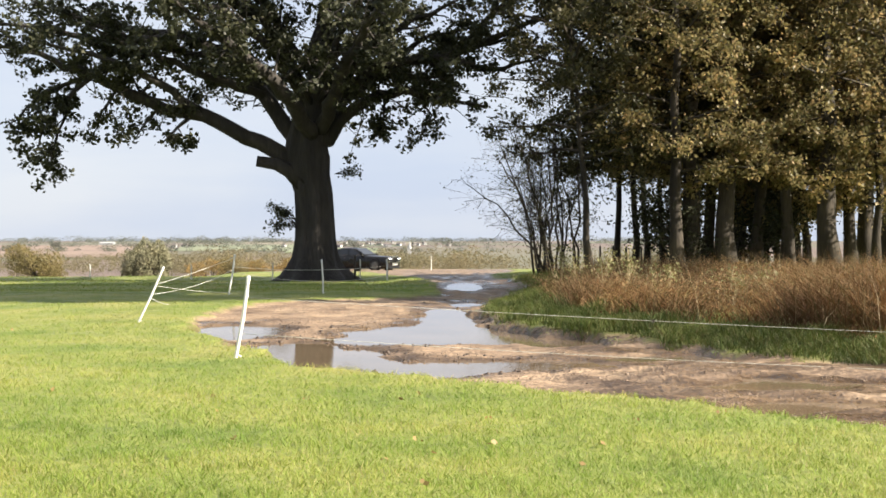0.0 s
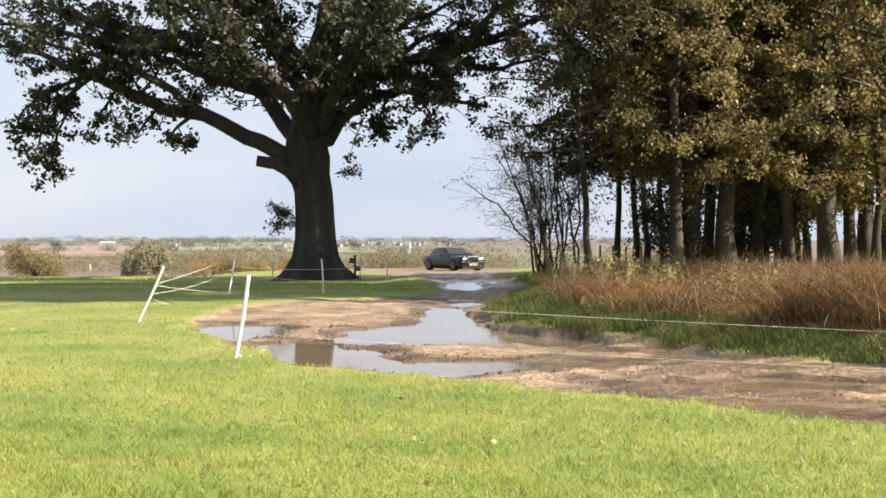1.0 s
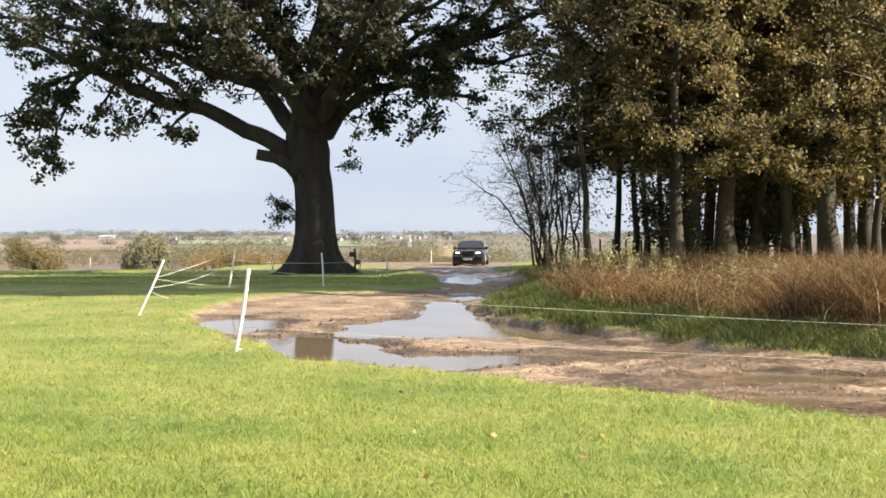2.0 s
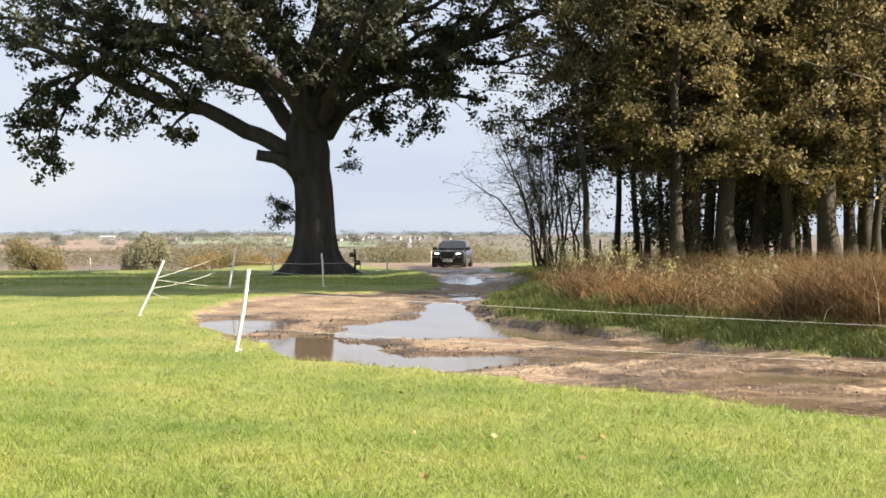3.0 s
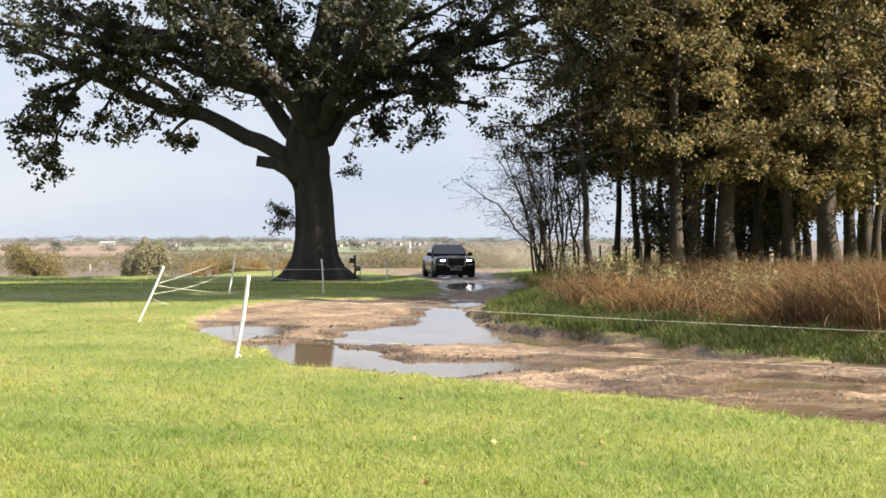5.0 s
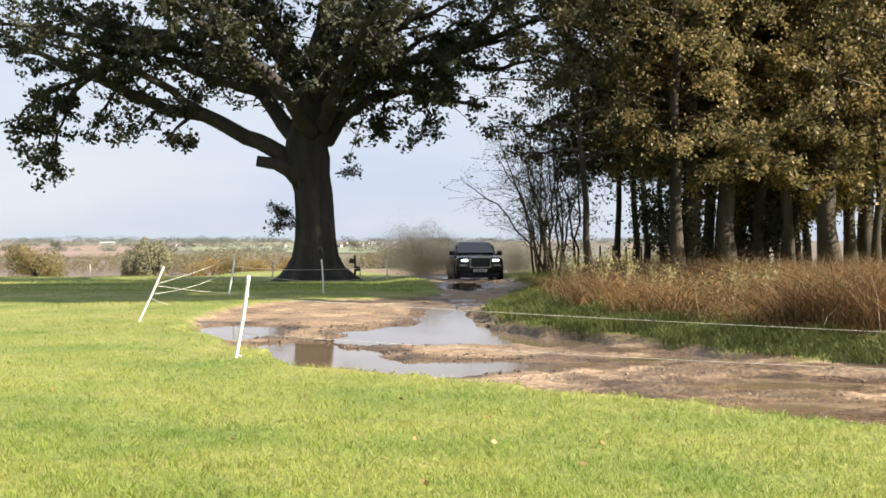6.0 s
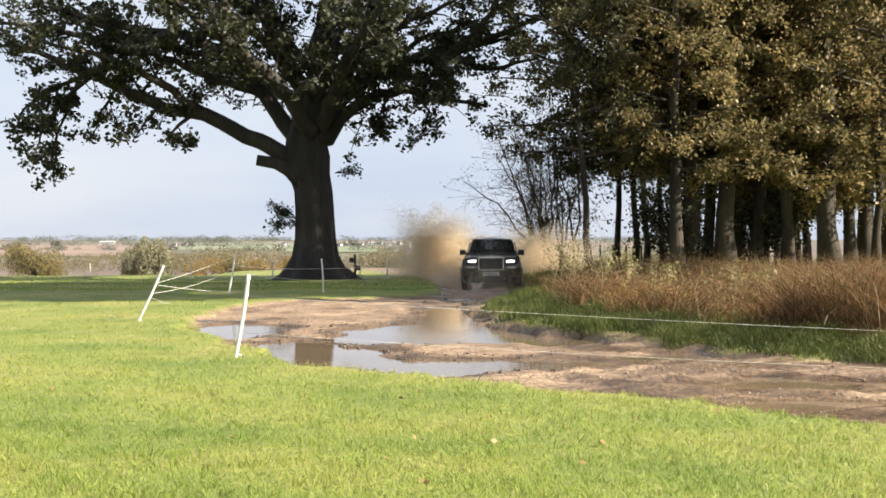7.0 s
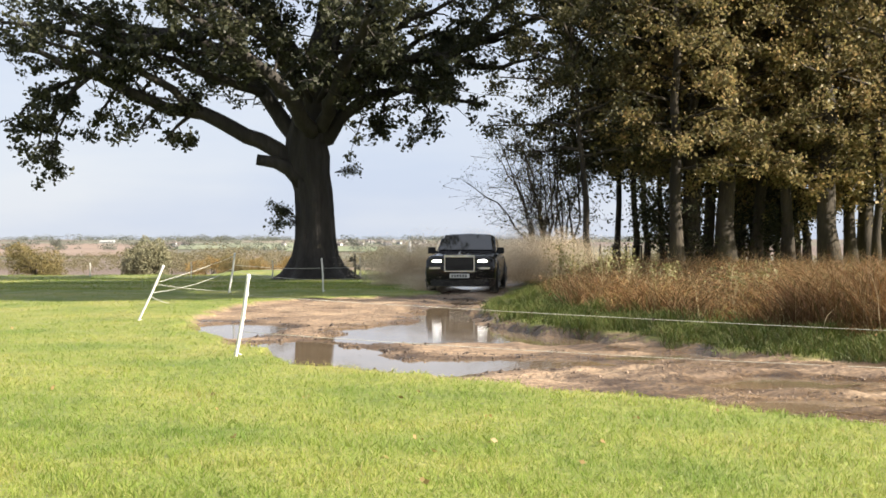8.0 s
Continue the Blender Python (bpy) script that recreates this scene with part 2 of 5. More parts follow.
# ---- the lie of the land ----
def base_height(x, y):
    z = np.interp(y, (-50, 35, 37, 49, 53, 58, 62, 68, 95), (0, 0, -0.05, -0.08, -0.22, -0.3, -0.33, -0.42, -0.74))
    dip = 0.17 * smooth01((y - 38) / 10) * smooth01((-1.2 - x) / 1.5) * (1 - smooth01((y - 68) / 10))
    crest = 66 + 27 * smooth01((x + 15) / 6)
    zc = np.interp(crest, (62, 68, 95), (-0.33, -0.42, -0.74))
    slope = np.maximum(zc - 0.045 * (y - crest), -12.0)
    valley = np.interp(y, (0, 900, 1600, 3000, 4900), (-12, -12, -10.5, -7.5, -3.0)) + 0.5 * ripple(x, y, 700)
    return np.where(y > crest, np.maximum(slope, valley), z) - dip


EDGE_Y = (7, 9.6, 10.3, 11.3, 12.2, 13.5, 14.2, 15.4, 17.3, 19, 21, 24, 26.3, 29.4, 30.3, 31, 33, 36, 43, 51, 61, 70, 77, 80)
EDGE_L = (8.6, 3.0, 2.35, 1.55, 0.5, -0.9, -1.6, -2.2, -3.1, -3.8, -4.35, -4.75, -4.7, -4.1, -3.2, -1.1, 0, -0.2, -0.3, -1.2, -1.9, -2.5, -5, -30)
EDGE_RY = (7, 12, 14.4, 15.8, 18, 19.6, 21.5, 25, 28, 32, 38, 43, 51, 61, 70, 80, 90)
EDGE_R = (13, 7.5, 5.2, 3.8, 2.65, 1.5, 0.9, 0.76, 1.1, 1.9, 2.8, 2.5, 2.6, 2.4, 3.2, 5, 5)


def inside_track(x, y):
    """Metres inside the muddy track (negative: outside)."""
    d = np.minimum(x - np.interp(y, EDGE_Y, EDGE_L), np.interp(y, EDGE_RY, EDGE_R) - x)
    d = d + 0.16 * ripple(x, y, 0.9) + 0.07 * ripple(x + 7, y, 0.3)
    return np.where((y > 92) | (y < 7), -9.0, np.minimum(d, (92 - y) * 0.3))


POOLS = ((-0.15, 18.9, 1.7, 1.3), (-0.15, 20.4, 1.55, 1.8), (1.55, 18.8, 1.4, 1.15), (0.12, 24.4, 0.62, 3.3), (-0.3, 14.65, 1.6, 0.85), (1.3, 15.2, 0.95, 0.42),
         (-1.5, 15.8, 0.75, 1.75), (-2.3, 16.9, 1.0, 1.4), (-3.6, 20.5, 0.85, 1.75), (0.75, 42.5, 0.72, 4.2), (2.0, 46, 1.1, 1.3), (-0.7, 33.2, 0.6, 0.8),
         (0.55, 29.2, 0.4, 1.1), (0.3, 60, 1.3, 1.7), (1.1, 36.0, 1.0, 0.45), (3.1, 15.9, 1.0, 0.42), (3.75, 12.9, 1.1, 0.36), (3.9, 11.2, 1.0, 0.28), (3.5, 10.3, 0.6, 0.16), (2.4, 14.9, 0.5, 0.3))


def in_pool(x, y):
    """Metres inside the nearest pool (negative: outside)."""
    best = np.full(np.shape(x), -9.0)
    wx, wy = x + 0.12 * ripple(x, y, 0.8) + 0.05 * ripple(y, x, 0.25), y + 0.2 * ripple(x + 31, y, 1.0) + 0.06 * ripple(x, y + 9, 0.3)
    for px, py, rx, ry in POOLS:
        best = np.maximum(best, (1 - np.sqrt(((wx - px) / rx) ** 2 + ((wy - py) / ry) ** 2)) * min(rx, ry))
    return best


def bank_rise(x, y):
    """The raised verge beyond the track's far edge."""
    d = x - np.interp(y, EDGE_RY, EDGE_R)
    return (0.05 * smooth01((d + 0.05) / 0.3) + 0.27 * smooth01((d - 0.1) / 2.2)) * smooth01((y - 9) / 4) * (1 - smooth01((y - 52) / 20))


def land(x, y):
    z = base_height(x, y)
    near = 1 - smooth01((y - 60) / 40)
    t = inside_track(x, y)
    mud = smooth01((t + 0.05) / 0.2)
    pool = in_pool(x, y)
    z = z + near * (1 - mud) * (0.02 + 0.03 * (1 + ripple(x, y, 5.0))) + bank_rise(x, y)
    lumps = (0.014 * (1 + ripple(x, y, 0.35)) + 0.014 * np.abs(ripple(x, y + 3, 0.9))) * smooth01(-pool / 0.4)
    across = np.interp(y, EDGE_RY, EDGE_R) - x
    ruts = 0.03 * np.sin(across * 7.0 + 0.6 * ripple(x, y, 2.5)) * smooth01((across - 0.3) / 0.5) * smooth01(-pool / 0.4) * smooth01((x - 0.4) / 1.0 + smooth01((y - 30) / 3))
    z = z + ruts * mud * near
    z = z + mud * near * (lumps - 0.035) - 0.10 * smooth01((pool + 0.12) / 0.3) * mud
    return z


def make_ground():
    ys = np.concatenate([np.linspace(-3000, -60, 12), np.linspace(-40, 4, 12), np.arange(5, 36, 0.125), np.arange(36, 96, 0.4),
                         np.geomspace(97, 4900, 90)])
    xs = np.concatenate([-np.geomspace(4000, 16, 34), np.arange(-15, -6, 0.4), np.arange(-6, 8, 0.125), np.arange(8, 24, 0.5), np.geomspace(25, 4000, 32)])
    gx, gy = np.meshgrid(xs, ys)
    gz = land(gx, gy)
    v = np.stack([gx, gy, gz], -1).reshape(-1, 3)
    w = len(xs)
    i = (np.arange(len(ys) - 1)[:, None] * w + np.arange(w - 1)[None, :]).ravel()
    me = array_mesh("ground", v, np.stack([i, i + 1, i + w + 1, i + w], 1))
    a = me.attributes.new("mud", "FLOAT", "POINT")
    lip = np.where((gx > np.interp(gy, EDGE_RY, EDGE_R) - 0.5) & (gy > 9) & (gy < 48), 0.22, 0.0)
    a.data.foreach_set("value", smooth01((inside_track(gx, gy) + 0.06 + lip) / 0.16).ravel().astype(np.float32))
    soaked = me.attributes.new("wet", "FLOAT", "POINT")
    damp = np.maximum(smooth01((in_pool(gx, gy) + 0.45 + 0.2 * ripple(gx, gy, 0.6)) / 0.35), smooth01((gy - 31) / 4) * 0.28)
    damp = np.maximum(damp, 0.8 * smooth01((0.3 + ripple(gx * 0.5, gy * 2.6, 1.7)) / 0.5) * smooth01((gx - 1.2) / 0.8))
    soaked.data.foreach_set("value", damp.ravel().astype(np.float32))
    me.polygons.foreach_set("use_smooth", [True] * len(me.polygons))
    return tagged(placed("ground", me, GROUND), "short green meadow with a muddy rutted track", "ground", kind="structure")


make_ground()


def make_pool(lo, hi, z):
    s = Shape()
    s.v = [Vector((lo[0], lo[1], z)), Vector((hi[0], lo[1], z)), Vector((hi[0], hi[1], z)), Vector((lo[0], hi[1], z))]
    s.f = [(0, 1, 2, 3)]
    return tagged(placed("puddle_water", s.mesh("puddle_water"), WATER), "still brown rainwater lying in the track's ruts", "water", kind="structure")


make_pool((-5, 9.6), (6, 34.5), -0.06)
make_pool((-0.6, 36.8), (3.4, 49), -0.14)
make_pool((-1.3, 57.8), (2.0, 62.2), -0.39)


# ---- grass, weeds, gravel ----
RNG = np.random.RandomState(11)


def ellipse_free(n, lo, hi, power, spread, keep):
    """Points strewn ahead of the origin, thinning with distance."""
    out = []
    while sum(len(o) for o in out) < n:
        u = RNG.rand(n)
        y = (lo ** (1 - power) + u * (hi ** (1 - power) - lo ** (1 - power))) ** (1 / (1 - power))
        x = (RNG.rand(n) * 2 - 1) * (spread * y + 0.6)
        k = keep(x, y)
        out.append(np.stack([x[k], y[k]], 1))
    return np.concatenate(out)[:n]


def blades(name, xy, height, width, lean, material, bend=True):
    n = len(xy)
    a = RNG.rand(n) * 2 * np.pi
    h = height * (0.55 + 0.9 * RNG.rand(n))
    w = width * (0.6 + 0.8 * RNG.rand(n))
    z = land(xy[:, 0], xy[:, 1]) - 0.01
    p = np.stack([xy[:, 0], xy[:, 1], z], 1)
    across = np.stack([np.cos(a), np.sin(a) * 0.5, 0 * a], 1) * w[:, None] / 2
    b = RNG.rand(n) * 2 * np.pi
    tip = np.stack([np.cos(b), np.sin(b), 0 * b], 1) * (h * lean * (0.2 + RNG.rand(n)))[:, None]
    up = np.array([0, 0, 1.0])
    mid = p + tip * 0.3 + up * (h * 0.6)[:, None]
    end = p + tip + up * h[:, None]
    v = np.stack([p - across, p + across, mid + across * 0.8, mid - across * 0.8, end], 1).reshape(-1, 3)
    i = np.arange(n)[:, None] * 5
    f = np.concatenate([i + np.array([[0, 1, 2]]), i + np.array([[0, 2, 3]]), i + np.array([[3, 2, 4]])])
    return placed(name, array_mesh(name, v, f), material)


def off_track(x, y):
    return (inside_track(x, y) < -0.03 + 0.1 * RNG.rand(len(x))) & (x < np.interp(y, EDGE_RY, EDGE_R))


xy = ellipse_free(122000, 6.2, 34, 1.35, 0.385, off_track)
tuft = 0.03 + 0.012 * np.clip(1 + ripple(xy[:, 0], xy[:, 1], 0.45) + 0.7 * ripple(xy[:, 1], -xy[:, 0], 0.17), 0, 2.4)
tagged(blades("meadow_grass", xy, tuft, 0.006, 1.3, BLADE), "short sunlit green meadow grass with yellowed tips", "grass", kind="stuff")

xy = ellipse_free(30000, 34, 68, 1.2, 0.385, lambda x, y: (inside_track(x, y) < -0.05) & (x < np.interp(y, EDGE_RY, EDGE_R) + 3))
tagged(blades("far_meadow_grass", xy, 0.06, 0.016, 1.2, BLADE), "short green meadow grass round the oak", "grass", kind="stuff")


def on_bank(x, y):
    d = x - np.interp(y, EDGE_RY, EDGE_R)
    return (d > 0.02 + 0.25 * RNG.rand(len(x)) + 0.13 * ripple(x, y, 0.7)) & (d < 1.5 + 0.4 * RNG.rand(len(x))) & (y > 10)


xy = ellipse_free(40000, 10, 48, 1.5, 0.42, on_bank)
tagged(blades("verge_grass", xy, 0.04 + 0.07 * np.clip(1 + ripple(xy[:, 0], xy[:, 1], 0.8), 0, 2), 0.012, 1.1, BANK_BLADE), "long rough green grass on the verge bank", "grass", kind="stuff")


def in_weeds(x, y):
    d = x - np.interp(y, EDGE_RY, EDGE_R)
    return (d > 1.2 + 0.5 * RNG.rand(len(x))) & (d < 14) & (y > 12)


xy = ellipse_free(64000, 12, 50, 1.2, 0.42, in_weeds)
clump = 0.08 + 0.21 * np.clip(0.65 + 1.8 * ripple(xy[:, 0], xy[:, 1], 1.7) + 0.7 * ripple(xy[:, 1], xy[:, 0], 0.5), 0.1, 2.2)
clump = clump * (1 + 0.45 * np.clip(ripple(xy[:, 0] + 5, xy[:, 1], 3.2), -1, 1)) * np.interp(xy[:, 1], (18, 34), (1.0, 0.72))
tagged(blades("dead_weeds", xy, clump, 0.011, 2.5, DEAD_STEM), "tall brown dead weeds and bracken under the trees", "weeds", kind="stuff")


def make_bracken():
    """Rusty bramble and bracken heaps: small leaves on low mounds."""
    xy = ellipse_free(820, 14, 48, 1.1, 0.42, lambda x, y: in_weeds(x, y) & (ripple(x, y, 1.8) > -0.1))
    z = land(xy[:, 0], xy[:, 1])
    c = np.stack([xy[:, 0], xy[:, 1], z + 0.08 + 0.3 * RNG.rand(len(xy))], 1)
    v, f = leaf_cloud(c, 52, 0.5, 0.038, RNG, 0.6)
    return tagged(placed("bracken", array_mesh("bracken", v, f), BRACKEN), "rusty withered bracken and bramble heaps", "weeds", kind="stuff")


xy = ellipse_free(750, 14, 46, 1.05, 0.42, in_weeds)
tagged(blades("dry_stalks", xy, 0.62, 0.009, 1.1, STALK), "pale dry stalks standing among dead weeds", "weeds", kind="stuff")


def stones(name, n, where, size):
    octa = np.array([(1, 0, 0), (-1, 0, 0), (0, 1, 0), (0, -1, 0), (0, 0, 0.8), (0, 0, -0.8)], float)
    of = np.array([(0, 2, 4), (2, 1, 4), (1, 3, 4), (3, 0, 4), (2, 0, 5), (1, 2, 5), (3, 1, 5), (0, 3, 5)])
    xy = ellipse_free(n, 9, 34, 1.3, 0.385, where)
    s = size * (0.4 + RNG.gamma(1.2, 0.6, n))
    v = octa[None] * s[:, None, None] * RNG.uniform(0.6, 1.3, (n, 6, 3))
    z = land(xy[:, 0], xy[:, 1])
    v = v + np.stack([xy[:, 0], xy[:, 1], z], 1)[:, None]
    f = (np.arange(n)[:, None, None] * 6 + of[None]).reshape(-1, 3)
    return placed(name, array_mesh(name, v.reshape(-1, 3), f), STONE)


def on_mud(x, y):
    p = in_pool(x, y)
    return (inside_track(x, y) > 0.05) & (p < -0.05) & (ripple(x, y, 1.6) + 0.5 * RNG.rand(len(x)) > 0.1)


def by_water(x, y):
    p = in_pool(x, y)
    return (inside_track(x, y) > 0.1) & (p < -0.02) & (p > -0.4) & (x > -3) & (x < 1.6)


tagged(stones("mud_clods", 900, by_water, 0.014), "dark wet clods of mud round the puddles", "clods", kind="stuff").data.materials[0] = CLOD
tagged(stones("track_gravel", 12000, on_mud, 0.0052), "loose pale gravel and clods on the mud", "gravel", kind="stuff")


# ---- trees ----
def leaf_cloud(centres, per, radius, size, rs, flat=0.75):
    """Leaves strewn round the twig ends: verts and quads."""
    c = np.repeat(np.asarray(centres, float), per, 0)
    n = len(c)
    off = rs.normal(0, 1, (n, 3)) * radius * 0.5
    off[:, 2] *= flat
    c = c + off
    a = rs.normal(0, 1, (n, 3))
    a /= np.linalg.norm(a, axis=1)[:, None]
    b = np.cross(a, rs.normal(0, 1, (n, 3)))
    b /= np.linalg.norm(b, axis=1)[:, None] + 1e-9
    s = size * (0.6 + 0.8 * rs.rand(n))[:, None]
    v = np.stack([c - a * s * 0.5, c + b * s * 0.33, c + a * s * 0.5, c - b * s * 0.33], 1).reshape(-1, 3)
    return v, np.arange(n * 4).reshape(-1, 4)


def bough(shape, rs, pts, r0, r1, tips, twig_len, every, spread=1.0, sides=7, droop=0.0, start=0.25):
    """A limb along a few points, wavering, with side branches and twigs; ends go to tips."""
    pts = [Vector(p) for p in pts]
    line = []
    for a, b in zip(pts, pts[1:]):
        k = max(2, int((b - a).length / 0.5))
        for i in range(k):
            line.append(a.lerp(b, i / k) + Vector(rs.normal(0, 0.05, 3)))
    line.append(pts[-1])
    n = len(line)
    radii = [r0 + (r1 - r0) * (i / (n - 1)) ** 1.25 for i in range(n)]
    shape.tube(line, radii, sides)
    length = sum((b - a).length for a, b in zip(pts, pts[1:]))
    count = max(2, int(length * (1 - start) / every))
    for j in range(count):
        f = start + (1 - start) * (j + rs.rand()) / count
        i = min(int(f * (n - 1)), n - 2)
        at = line[i]
        d = Vector(rs.normal(0, 1, 3))
        d.z = d.z * 0.55 + 0.25 - droop
        d = (d.normalized() + (line[i + 1] - line[i]).normalized() * 0.6).normalized()
        ln = twig_len * (0.5 + rs.rand()) * spread * (1.15 - 0.45 * f)
        mid = at + d * ln * 0.5 + Vector(rs.normal(0, 0.12 * ln, 3)) * 0.6
        end = at + d * ln + Vector((0, 0, -0.12 * ln))
        rr = min(radii[i] * 0.5, 0.02 + 0.03 * ln)
        shape.tube([at, mid, end], [rr, rr * 0.6, 0.012], 4, cap=False)
        tips.append(end)
        tips.append(mid)
        for k in range(4):
            e2 = Vector(rs.normal(0, 0.42 * ln, 3))
            e2.z = e2.z * 0.7 - droop * ln * 0.3
            s2 = mid.lerp(end, rs.rand())
            shape.tube([s2, s2 + e2 * 0.5 + Vector(rs.normal(0, 0.04, 3)), s2 + e2], [rr * 0.4, rr * 0.3, 0.006], 3, cap=False)
            tips.append(s2 + e2)
            tips.append(s2 + e2 * 0.55)
    tips.append(line[-1])


